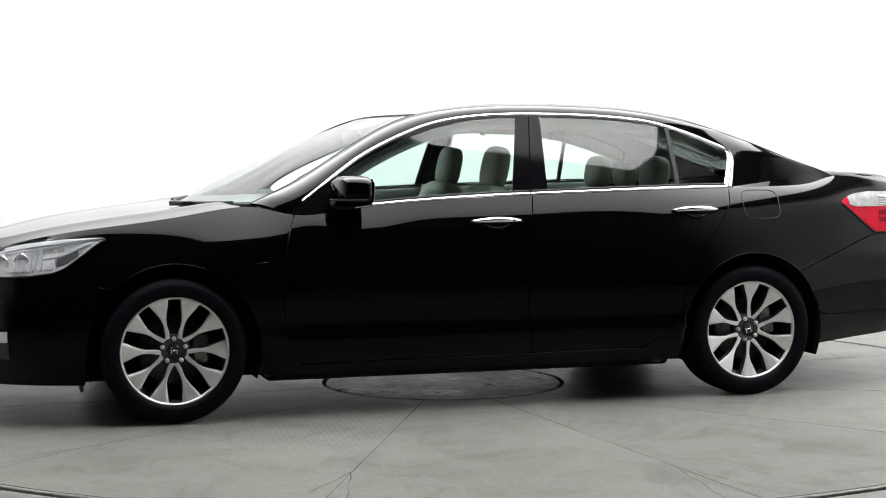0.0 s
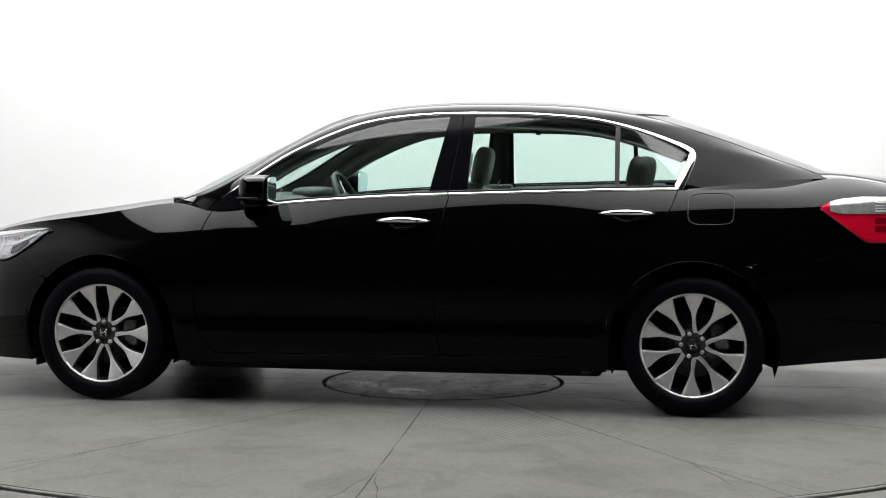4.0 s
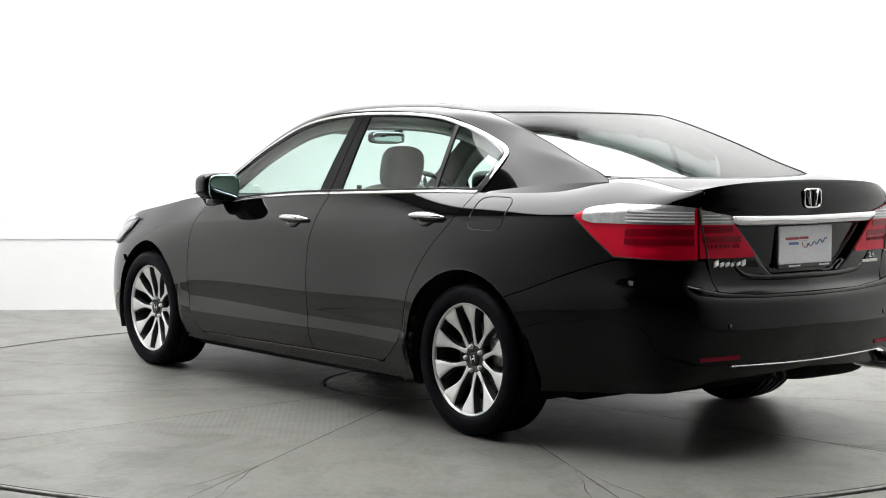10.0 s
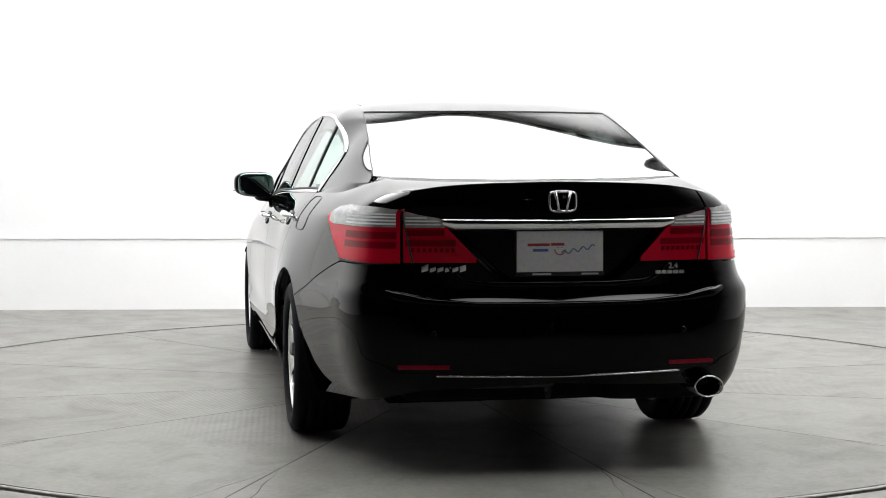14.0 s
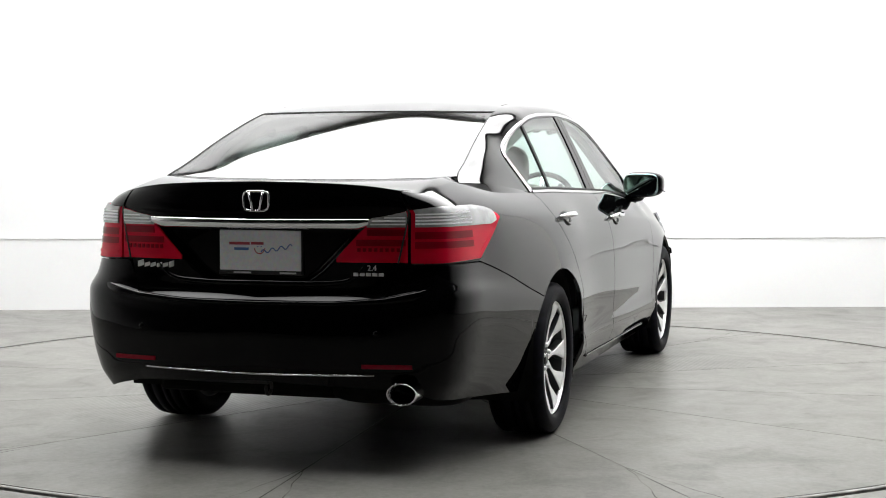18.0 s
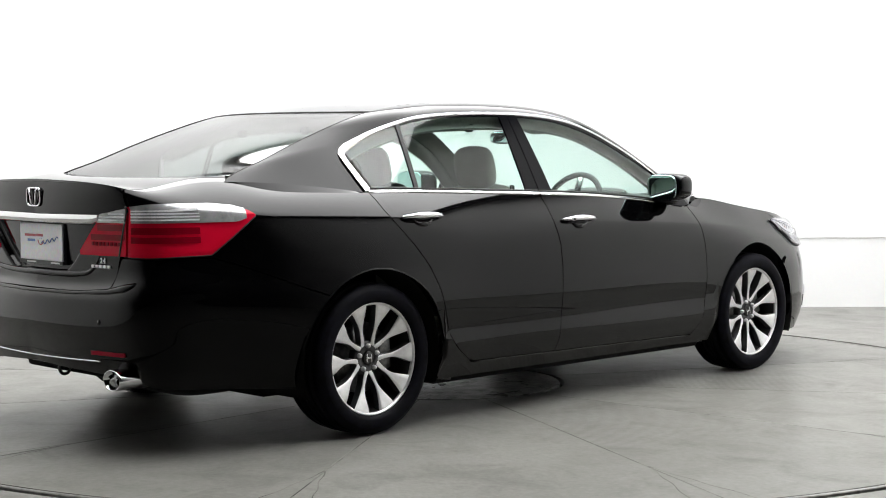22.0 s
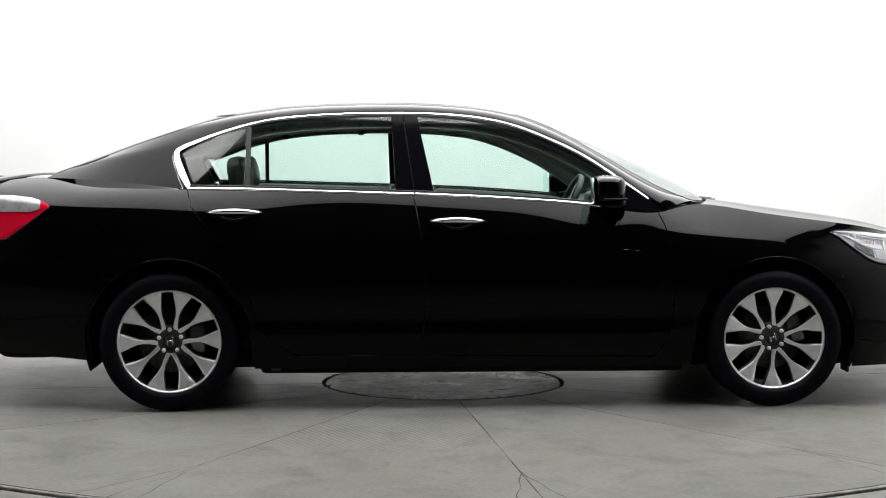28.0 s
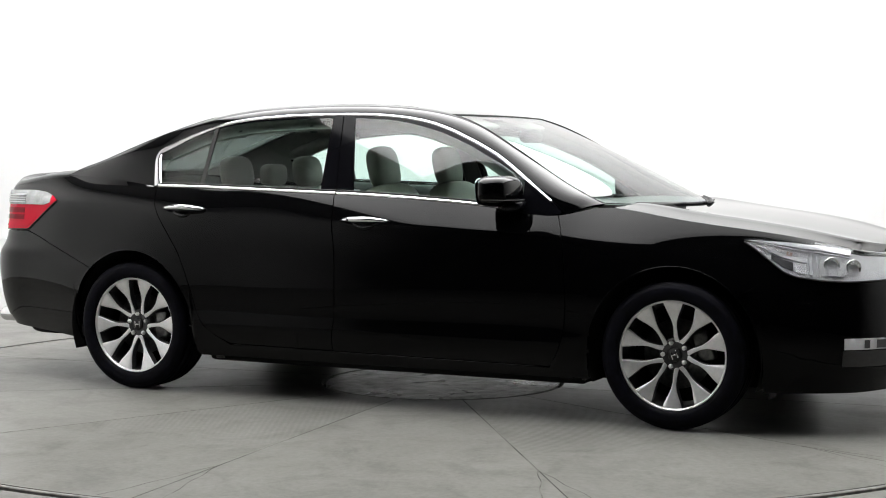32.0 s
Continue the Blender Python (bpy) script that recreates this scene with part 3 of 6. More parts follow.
_zeta = np.linspace(0, 1, 201)
_sk = np.array([k[0] for k in SECTIONS])
_soft = np.exp(-0.5 * (np.arange(-15, 16) / 4.0) ** 2)
_soft /= _soft.sum()


def height(zb, zc, q):
    return np.where(q < 0.5, zb + (ZMID - zb) * 2 * q, ZMID + (zc - ZMID) * (2 * q - 1))


def section_row(pairs):
    zs, ins = [p[0] for p in pairs], [p[1] for p in pairs]
    row = np.interp(height(zs[0], zs[-1], _zeta), zs, ins)
    return np.convolve(np.pad(row, 15, mode="reflect", reflect_type="odd"), _soft, "valid")


_ins = spline(_sk, np.array([section_row(k[1]) for k in SECTIONS]))
low_z = steps([(k[0], k[1][0][0]) for k in SECTIONS])
crease_z = spline(_sk, [k[1][-1][0] for k in SECTIONS])

# the upper edge of the lower body: hood joint, window sill, shoulder and boot joint
EDGE = [(0.0, (2.22, 0.0, 0.752)), (s_front(0.50), (2.15, 0.45, 0.757)), (s_x(2.08), (2.045, 0.63, 0.782)), (s_x(1.9), (1.89, 0.715, 0.818)), (s_x(1.6), (1.6, 0.765, 0.860)),
        (s_x(1.3), (1.3, 0.775, 0.902)), (s_x(1.12), (1.12, 0.762, 0.930)), (s_x(1.0), (1.0, 0.775, 0.930)), (s_x(0.88), (0.88, 0.822, 0.903)), (s_x(0.6), (0.6, 0.826, 0.921)),
        (s_x(0.3), (0.3, 0.823, 0.950)), (s_x(0.0), (0.0, 0.819, 0.968)), (s_x(-0.4), (-0.4, 0.811, 0.982)), (s_x(-0.8), (-0.8, 0.799, 0.994)), (s_x(-1.1), (-1.1, 0.785, 1.002)),
        (s_x(-1.35), (-1.35, 0.768, 1.005)), (s_x(-1.6), (-1.6, 0.745, 1.010)), (s_x(-1.82), (-1.82, 0.700, 1.026)), (s_x(-1.97), (-1.965, 0.642, 1.055)), (s_x(-2.15), (-2.15, 0.618, 1.047)),
        (s_rear(0.70), (-2.33, 0.592, 1.025)), (s_rear(0.50), (-2.395, 0.47, 1.047)), (s_rear(0.28), (-2.425, 0.27, 1.062)), (S_END, (-2.432, 0.0, 1.068))]
edge = spline([e[0] for e in EDGE], [e[1] for e in EDGE])
bulge = steps([(0.0, 0.010), (s_x(1.9), 0.008), (s_x(1.6), 0.004), (s_x(1.0), 0.003), (s_x(0.8), 0.002), (s_x(-1.2), 0.005), (s_x(-1.7), 0.007), (s_rear(0.6), 0.010), (S_END, 0.006)])


def ins_at(s, z):
    t = _ins(s)
    i = np.clip(z, 0, 1) * 200
    a = np.clip(i.astype(int), 0, 199)
    f = (i - a)[..., None]
    v0 = np.take_along_axis(t, a[..., None], -1)
    v1 = np.take_along_axis(t, a[..., None] + 1, -1)
    return (v0 * (1 - f) + v1 * f)[..., 0]


def _lower(s, q):
    """A point of the lower body: s along the plan, q from 0 (bottom) by 1 (crease) to 2 (upper edge)."""
    c, n = plan_xy(s), plan_normal(s)
    zb, zc = low_z(s), crease_z(s)
    q0 = np.clip(q, 0, 1)
    p = c - n * ins_at(s, q0)[..., None]
    K = np.concatenate([p, height(zb, zc, q0)[..., None]], -1)
    E = edge(s)
    t = np.clip(q - 1, 0, 1)[..., None]
    side = np.cross(E - K, np.stack([-n[..., 1], n[..., 0], np.zeros_like(q)], -1))
    side /= np.maximum(np.linalg.norm(side, axis=-1, keepdims=True), 1e-9)
    side *= np.sign(n[..., :1] * side[..., :1] + n[..., 1:] * side[..., 1:2] + 0.5 * side[..., 2:3])
    Q = (K + E) / 2 + side * bulge(s)[..., None] * 2
    return np.where(q[..., None] <= 1, K, K * (1 - t) ** 2 + Q * 2 * t * (1 - t) + E * t ** 2)


def lower(s, q):
    s, q = np.broadcast_arrays(np.asarray(s, float), np.asarray(q, float))
    out = 0
    for d, w in ((-0.02, 0.15), (-0.01, 0.22), (0, 0.26), (0.01, 0.22), (0.02, 0.15)):
        out = out + w * _lower(s, np.clip(q + d, 0, 2))
    edgewise = ((q < 0.02) | (q > 1.98))[..., None]
    return np.where(edgewise, _lower(s, q), out)


def q_of(s, z):
    zb, zc = low_z(s), crease_z(s)
    return np.where(np.asarray(z) < ZMID, 0.5 * (z - zb) / (ZMID - zb), 0.5 + 0.5 * (z - ZMID) / (zc - ZMID))


def arch_z(x, wheel):
    d = np.abs(x - wheel)
    return np.where(d < ARCH, HUBZ + np.sqrt(np.maximum(ARCH ** 2 - d ** 2, 0)), 0.0)


def spread(a, b, n, *dense):
    """Stations from a to b, closer together round the ends of the arches."""
    v = list(np.linspace(a, b, n))
    for c in dense:
        v += list(c + ARCH * np.cos(np.linspace(0, math.pi, 41)))
    lo, hi = min(a, b), max(a, b)
    v = sorted(x for x in v if lo <= x <= hi)
    out = [v[0]]
    for x in v[1:]:
        if x - out[-1] > 0.0015:
            out.append(x)
    out[-1] = hi
    return np.array(out)


def both(name, geo_left, mat, parent, label="", smooth=True):
    a = part(name, geo_left, mat, parent, label, smooth)
    b = part(name, flipped_y(geo_left), mat, parent, label, smooth)
    return a, b


def whole(P):
    """A grid from one side to the other, from its left half that starts or ends on the middle line."""
    M = P.copy()
    M[..., 1] *= -1
    if abs(P[0, :, 1]).max() < abs(P[-1, :, 1]).max():
        return np.concatenate([M[::-1], P[1:]], 0)
    return np.concatenate([P, M[::-1][1:]], 0)


CUT = 0.0025   # half the joint between two panels

# door edges as x over height
door_front = steps([(0.20, 0.81), (0.25, 0.835), (0.30, 0.875), (0.36, 0.898), (0.45, 0.912), (0.55, 0.916), (0.68, 0.907), (0.78, 0.893), (0.85, 0.872), (0.92, 0.842), (1.0, 0.795)])
door_mid = steps([(0.20, -0.255), (0.30, -0.246), (0.40, -0.232), (0.50, -0.226), (0.65, -0.226), (0.75, -0.234), (0.85, -0.255), (0.92, -0.266), (1.0, -0.285)])
door_rear = steps([(0.20, -0.80), (0.262, -0.81), (0.275, -0.845), (0.30, -0.895), (0.34, -0.945), (0.40, -0.985), (0.52, -1.018), (0.60, -1.048), (0.69, -1.095), (0.78, -1.165), (0.87, -1.245), (0.93, -1.288), (1.02, -1.318)])


def door_panel(xf, xr, sill):
    rows = np.concatenate([np.linspace(0.0, 1, 34), np.linspace(1, 2, 14)[1:]])
    cols = np.linspace(0, 1, 44)
    P = np.zeros((len(cols), len(rows), 3))
    for j, r in enumerate(rows):
        q = r
        x = np.full(len(cols), 0.0)
        for _ in range(3):
            s = s_x(x)
            qq = sill(x) + (2 - sill(x)) * r / 2
            zz = lower(s, qq)[:, 2]
            x = (xf(zz) - CUT) + ((xr(zz) + CUT) - (xf(zz) - CUT)) * cols
        P[:, j] = lower(s_x(x), sill(x) + (2 - sill(x)) * r / 2)
    return sheet(P)


def sill_q(x):
    s = s_x(x)
    return q_of(s, 0.242 - 0.018 * np.asarray(x) / 1.0 * 0.6 + 0.008)


front_doors = both("front_door", door_panel(door_front, door_mid, sill_q), PAINT, car, "glossy black front door")
rear_doors = both("rear_door", door_panel(door_mid, door_rear, sill_q), PAINT, car, "glossy black rear door")

# sill under the doors
xs = np.linspace(0.93, -1.0, 60)
P = np.stack([lower(s_x(xs), (q_of(s_x(xs), 0.238 - 0.0108 * xs + 0.004)) * r) for r in np.linspace(0.0, 1.0, 8)], 1)
both("side_sill", sheet(P, 0.03), PAINT, car, "glossy black side sill")
# gloss bar set proud of the sill to draw its thin bright line
line = lower(s_x(np.linspace(0.80, -0.80, 40)), q_of(s_x(np.linspace(0.80, -0.80, 40)), 0.243 - 0.0108 * np.linspace(0.80, -0.80, 40)))
line[:, 1] += 0.003
both("sill_strip", tube(line, 0.004, 8), PAINT, car)


# front wing: from the bumper joint to the door, over the arch
wing_front = steps([(0.2, 1.66), (0.575, 1.66), (0.66, 1.80), (0.72, 1.90), (0.80, 1.96), (0.90, 1.98)])
cols = spread(0.80, 1.985, 60, AXLE)
rows = np.linspace(0, 1, 30)
P = np.zeros((len(cols), len(rows), 3))
for i, xc in enumerate(cols):
    x = np.full(len(rows), xc)
    q = np.linspace(0, 2, len(rows))
    for k in range(8):
        zz = lower(s_x(x), q)[:, 2]
        x = np.clip(xc, door_front(zz) + CUT + 0.0004 * i, wing_front(zz) - CUT - 0.0004 * (len(cols) - 1 - i))
        qb = float(q_of(s_x(x[0]), max(float(arch_z(x[0], AXLE)), 0.195)))
        qm = q_of(s_x(x[15]), 0.705)
        q = np.where(rows < 0.45, qb + (qm - qb) * rows / 0.45, qm + (2 - qm) * (rows - 0.45) / 0.55)
    P[i] = lower(s_x(x), q)
both("front_wing", sheet(P), PAINT, car, "glossy black front wing")

# rear quarter: behind the rear door, over the arch, up to the boot joint
split_z = steps([(s_x(-1.60), 0.59), (s_x(-1.64), 0.598), (s_x(-1.75), 0.635), (s_x(-1.9), 0.690), (s_x(-2.05), 0.742), (s_x(-2.14), 0.768), (s_rear(0.62), 0.768), (s_rear(0.56), 0.768), (s_rear(0.552), 0.765), (s_rear(0.50), 0.640), (s_rear(0.47), 0.634), (s_rear(0.25), 0.628), (S_END, 0.624)])
xr = spread(-2.0, -0.80, 70, -AXLE)[::-1]
sr = np.concatenate([s_x(xr), np.linspace(s_x(-2.0), s_rear(0.60), 40)[1:]])
rows = np.linspace(0, 1, 34)
P = np.zeros((len(sr), len(rows), 3))
for i, s0 in enumerate(sr):
    s = np.full(len(rows), s0)
    q = np.linspace(0, 2, len(rows))
    for k in range(6):
        zz = lower(s, q)[:, 2]
        if s0 < s_x(-1.60):
            s = s_x(np.minimum(xr[i], door_rear(zz) - CUT - 0.0004 * i))
        xb = float(plan_xy(s[0])[0])
        zb = max(float(arch_z(xb, -AXLE)), 0.205)
        if s[0] > s_x(-1.60):
            zb = max(zb, float(split_z(s[0])) + CUT)
        qb = float(q_of(s[0], zb))
        qm = float(q_of(s[17], 0.79))
        q = np.where(rows < 0.45, qb + (qm - qb) * rows / 0.45, qm + (2 - qm) * (rows - 0.45) / 0.55)
    P[i] = lower(s, q)
both("quarter_panel", sheet(P), PAINT, car, "glossy black rear quarter panel")

# rear bumper, one piece from arch to arch
ss = np.concatenate([s_x(spread(-1.765, -1.618, 12, -AXLE)[::-1]), np.linspace(s_x(-1.765), s_rear(0.56), 40)[1:], np.linspace(s_rear(0.56), s_rear(0.46), 16)[1:], np.linspace(s_rear(0.46), S_END, 24)[1:]])
P = np.zeros((len(ss), 36, 3))
for i, s0 in enumerate(ss):
    x0 = float(plan_xy(s0)[0])
    zb = float(arch_z(x0, -AXLE)) if x0 > -AXLE - ARCH else 0.0
    zb = max(zb, float(low_z(s0)))
    zt = float(split_z(s0)) - CUT
    q = np.linspace(q_of(s0, zb), q_of(s0, max(zt, zb + 0.001)), 36)
    P[i] = lower(np.full(36, s0), q)
rear_bumper = part("rear_bumper", sheet(whole(P), 0.03), PAINT, car, "glossy black rear bumper with reflectors and chrome strip")

# front bumper with lamps and grille set on it
ss = np.concatenate([np.linspace(0, s_x(1.985), 50), np.linspace(s_x(1.98), s_x(1.76), 16), s_x(spread(1.664, 1.755, 8, AXLE)[::-1])])
P = np.zeros((len(ss), 40, 3))
for i, s0 in enumerate(ss):
    x0 = float(plan_xy(s0)[0])
    zb = max(float(arch_z(x0, AXLE)), float(low_z(s0))) if x0 < AXLE + ARCH else float(low_z(s0))
    qb = float(q_of(s0, zb))
    zt = float(np.interp(x0, [1.66, 1.80, 1.90, 1.96, 1.98], [0.575, 0.66, 0.72, 0.80, 0.90]))
    qs = np.linspace(0, 2, 120)
    qt = 2.0 if x0 > 1.98 else float(np.interp(zt, _lower(np.full(120, s0), qs)[:, 2], qs))
    P[i] = lower(np.full(40, s0), np.linspace(qb, max(qt, qb + 0.004), 40))
front_bumper = part("front_bumper", sheet(whole(P), 0.03), PAINT, car, "glossy black front bumper")

# ---------------------------------------------------------------- hood, roof, boot lid
hood_mid = curve_of([(2.235, 0.752), (2.17, 0.778), (2.09, 0.797), (1.95, 0.829), (1.81, 0.858), (1.67, 0.882), (1.53, 0.902), (1.39, 0.918), (1.27, 0.931), (1.2, 0.938)])
sg = np.concatenate([np.linspace(s_x(1.06), s_x(2.03), 44), np.linspace(s_x(2.03), s_front(0.40), 12)[1:]])
E = edge(sg)
hood = []
for e in E:
    v = np.linspace(0, 1, 25)
    x = e[0] + (1 - v ** 2) * (0.17 * np.clip((1.5 - e[0]) / 0.45, 0, 1) + 0.02 * np.clip((e[0] - 1.7) / 0.4, 0, 1))
    y = (e[1] - 0.003) * v
    zm = hood_mid(np.minimum(x, 2.235))
    z = e[2] + (zm - e[2]) * (1 - v ** 2.6) + 0.015 * np.exp(-np.abs(v - 0.74) / 0.10) * (1 - v ** 8)
    hood.append(np.stack([x, y, z], -1))
H = np.array(hood)
H = np.concatenate([H[:, ::-1] * (1, -1, 1), H[:, 1:]], 1)
part("hood", sheet(H, 0.02), PAINT, car, "glossy black hood")

# outer line of the side glazing (chrome) and the line where pillars and roof meet the glass
OUT = [(0.885, 0.903), (0.808, 0.962), (0.649, 1.075), (0.517, 1.162), (0.385, 1.228), (0.253, 1.283), (0.121, 1.322), (-0.010, 1.343), (-0.142, 1.354), (-0.321, 1.359), (-0.537, 1.357),
       (-0.690, 1.351), (-0.800, 1.343), (-0.932, 1.328), (-1.064, 1.299), (-1.196, 1.259), (-1.300, 1.221), (-1.355, 1.198), (-1.384, 1.172), (-1.386, 1.140), (-1.370, 1.095), (-1.350, 1.045), (-1.332, 1.006)]


def side_y(x, z):
    """The side glass plane: it leans in from the sill."""
    e = edge(s_x(np.clip(x, -1.97, 0.95)))
    h = np.asarray(z) - e[..., 2]
    f = np.clip((-0.95 - np.asarray(x)) / 0.45, 0, 1)
    return e[..., 1] - 0.005 - (0.40 + 0.20 * f * f * (3 - 2 * f)) * h - 0.16 * h ** 2


def along(points, n, smooth=True):
    p = np.array(points, float)
    d = np.concatenate([[0], np.cumsum(np.linalg.norm(np.diff(p, axis=0), axis=1))])
    t = np.linspace(0, d[-1], n)
    return spline(d, p)(t) if smooth else np.stack([np.interp(t, d, p[:, k]) for k in range(p.shape[1])], 1)


N_RAIL = 120
o2 = along(OUT, N_RAIL)
O3 = np.stack([o2[:, 0], side_y(o2[:, 0], o2[:, 1]), o2[:, 1]], 1)
PILLAR = [(1.03, 0.735, 0.950), (0.93, 0.700, 0.990), (0.80, 0.668, 1.055), (0.66, 0.637, 1.137), (0.52, 0.606, 1.218), (0.385, 0.578, 1.290), (0.25, 0.556, 1.343), (0.12, 0.545, 1.374),
          (-0.05, 0.540, 1.395), (-0.30, 0.538, 1.406), (-0.60, 0.538, 1.403), (-0.85, 0.540, 1.390), (-1.05, 0.544, 1.364), (-1.22, 0.553, 1.325), (-1.42, 0.570, 1.263), (-1.62, 0.588, 1.192), (-1.80, 0.605, 1.124), (-1.92, 0.620, 1.083), (-1.97, 0.640, 1.058)]
w3 = along(PILLAR, N_RAIL * 3)
# pair the two lines: by their share of the way, held together at the roof
ta = np.interp(np.linspace(0, 1, N_RAIL), [0, 0.22, 0.45, 0.62, 0.74, 0.80, 0.88, 1.0], [0, 0.235, 0.45, 0.62, 0.735, 0.80, 0.90, 1.0])
W3 = np.stack([np.interp(ta, np.linspace(0, 1, len(w3)), w3[:, k]) for k in range(3)], 1)
rail = []
for row, (a, b) in enumerate(zip(O3, W3)):
    v = np.linspace(0, 1, 16)
    roll = np.interp(row, [84, 108], [2.0, 2.5])
    p = a[None] * (1 - v)[:, None] + b[None] * v[:, None]
    p[:, 2] += 0.10 * np.clip(np.hypot(b[1] - a[1], b[2] - a[2]), 0, 0.09) * 4 * v * (1 - v)
    lean = side_y(p[:, 0], p[:, 2])
    p[:, 1] = lean + (a[1] - lean[0]) * (1 - v) + (b[1] - lean[-1]) * v ** roll
    rail.append(p)
R = np.array(rail)
both("roof_rail", sheet(R, 0.012), PAINT, car, "glossy black roof rail with front and rear pillar")
# shoulder strip between the pillar foot and the quarter panel
xs = np.linspace(-1.34, -1.96, 30)
E = edge(s_x(xs))
foot = np.stack([np.interp(-xs, -np.concatenate([[R[-1, 0, 0]], R[-1, :, 0]]), np.concatenate([[R[-1, 0, k]], R[-1, :, k]])) for k in range(3)], 1)
P = np.stack([E * (1 - t) + foot * t for t in np.linspace(0, 1, 4)], 1)
both("pillar_foot", sheet(P, 0.0), PAINT, car)

wa = along(PILLAR, 400)


def rail_at(x):
    return np.stack([x, np.interp(-x, -wa[:, 0], wa[:, 1]), np.interp(-x, -wa[:, 0], wa[:, 2])], -1)


def cross_patch(front, rear, n, m, crown, bow_f, bow_r, lift=0.0):
    """Patch across the car between two stations of the rail line; its ends bow towards the middle."""
    v = np.linspace(-1, 1, m)
    rowsP = []
    for t in np.linspace(0, 1, n):
        x = front + (rear - front) * t
        e = rail_at(np.array(x))
        bow = bow_f * (1 - t) + bow_r * t
        xx = x + bow * (1 - v ** 2)
        zc = crown(t)
        rowsP.append(np.stack([xx, e[1] * v, e[2] + zc * (1 - np.abs(v) ** 2.2)], -1))
    return np.array(rowsP)


roof = cross_patch(0.205, -1.10, 40, 33, lambda t: 0.024 + 0.004 * math.sin(math.pi * t), 0.055, -0.13)
fix = curve_of([(0.335, 1.338), (0.26, 1.357), (0.12, 1.389), (-0.05, 1.415), (-0.3, 1.433), (-0.6, 1.432), (-0.85, 1.419), (-1.05, 1.394), (-1.23, 1.357)])
vv = np.linspace(-1, 1, 33)
roof[..., 2] += (fix(np.clip(roof[:, 16:17, 0], -1.23, 0.335)) - roof[:, 16:17, 2]) * (1 - np.abs(vv) ** 2.2)[None]
part("roof", sheet(roof, 0.015), PAINT, car, "glossy black roof")

# windscreen and rear window
def glass_patch(low, high, n, m, bow):
    v = np.linspace(-1, 1, m)
    A = np.stack([low[0][0] + (low[1][0] - low[0][0]) * v ** 2, low[1][1] * v, low[0][2] + (low[1][2] - low[0][2]) * v ** 2], -1)
    B = np.stack([high[0][0] + (high[1][0] - high[0][0]) * v ** 2, high[1][1] * v, high[0][2] + (high[1][2] - high[0][2]) * v ** 2], -1)
    t = np.linspace(0, 1, n)[:, None, None]
    P = A[None] * (1 - t) + B[None] * t
    d = np.array(high[0]) - np.array(low[0])
    nrm = np.array([-d[2], 0, d[0]])
    nrm *= np.sign(nrm[2]) / np.linalg.norm(nrm)
    return P + nrm * (4 * t * (1 - t) * bow)


def fit_sides(P, first, last):
    """Bring the patch's side edges onto the pillar line."""
    n = P.shape[0]
    e = rail_at(first + (last - first) * np.linspace(0, 1, n))
    v = np.linspace(-1, 1, P.shape[1])
    for i in range(n):
        gap_l, gap_r = e[i] * (1, 1, 1) - P[i, -1], e[i] * (1, -1, 1) - P[i, 0]
        P[i] += np.clip(v, 0, 1)[:, None] ** 4 * gap_l + np.clip(-v, 0, 1)[:, None] ** 4 * gap_r
    return P


screen = fit_sides(glass_patch(((1.225, 0, 0.936), (1.03, 0.735, 0.945)), ((0.268, 0, 1.354), (0.212, 0.552, 1.350)), 26, 29, 0.026), 1.02, 0.212)
part("windscreen", sheet(screen, 0.005, lift=-0.002), SHIELD, car, "green-tinted windscreen")
back = fit_sides(glass_patch(((-2.035, 0, 1.070), (-1.925, 0.62, 1.080)), ((-1.24, 0, 1.355), (-1.115, 0.546, 1.350)), 26, 29, 0.009), -1.925, -1.115)
rear_window = part("rear_window", sheet(back, 0.005, lift=-0.002), PRIVACY, car, "sloping tinted rear window")
# black edge line round the rear window
loop = np.concatenate([back[0], back[:, -1], back[-1][::-1], back[::-1, 0]])
part("window_seal", tube(loop - (0, 0, 0.001), 0.0028, 6, closed=True), SEAL, rear_window)
loop = np.concatenate([screen[0], screen[:, -1], screen[-1][::-1], screen[::-1, 0]])
part("window_seal", tube(loop, 0.0025, 6, closed=True), SEAL, car)

# boot lid: rear face with the number-plate recess, and the top deck with a lip
lid_edge = steps([(0.62, 0.488), (0.645, 0.497), (0.70, 0.527), (0.785, 0.547), (0.964, 0.587), (1.05, 0.590)])
recess_y = steps([(0.66, 0.0), (0.688, 0.10), (0.70, 0.20), (0.745, 0.262), (0.785, 0.302), (0.881, 0.400), (0.90, 0.42), (0.905, 0.43)])
nc = 61
q_rows = np.concatenate([np.linspace(0, 1, 60), 1 + np.linspace(0, 1, 12)[1:]])
P = np.zeros((nc, len(q_rows), 3))
for i, u in enumerate(np.linspace(0, 1, nc)):
    s = np.full(len(q_rows), S_END)
    for k in range(4):
        q0 = q_of(s, 0.632)
        q = np.where(q_rows <= 1, q0 + (1 - q0) * q_rows, q_rows)
        z = lower(s, q)[:, 2]
        sl = s_rear(lid_edge(z) - CUT)
        s = sl + (S_END - sl) * u
    pts = lower(s, q)
    inside = recess_y(pts[:, 2]) - pts[:, 1]
    ok = (pts[:, 2] > 0.685) & (pts[:, 2] < 0.905)
    dep = np.clip(inside / 0.03, 0, 1) * ok * np.clip((pts[:, 2] - 0.685) / 0.02, 0, 1) * np.clip((0.905 - pts[:, 2]) / 0.01, 0, 1)
    pts[:, 0] += 0.032 * dep ** 1.0
    P[i] = pts
lid_face = whole(P)
sp = np.linspace(s_rear(0.592), S_END, 30)
lip = edge(sp)
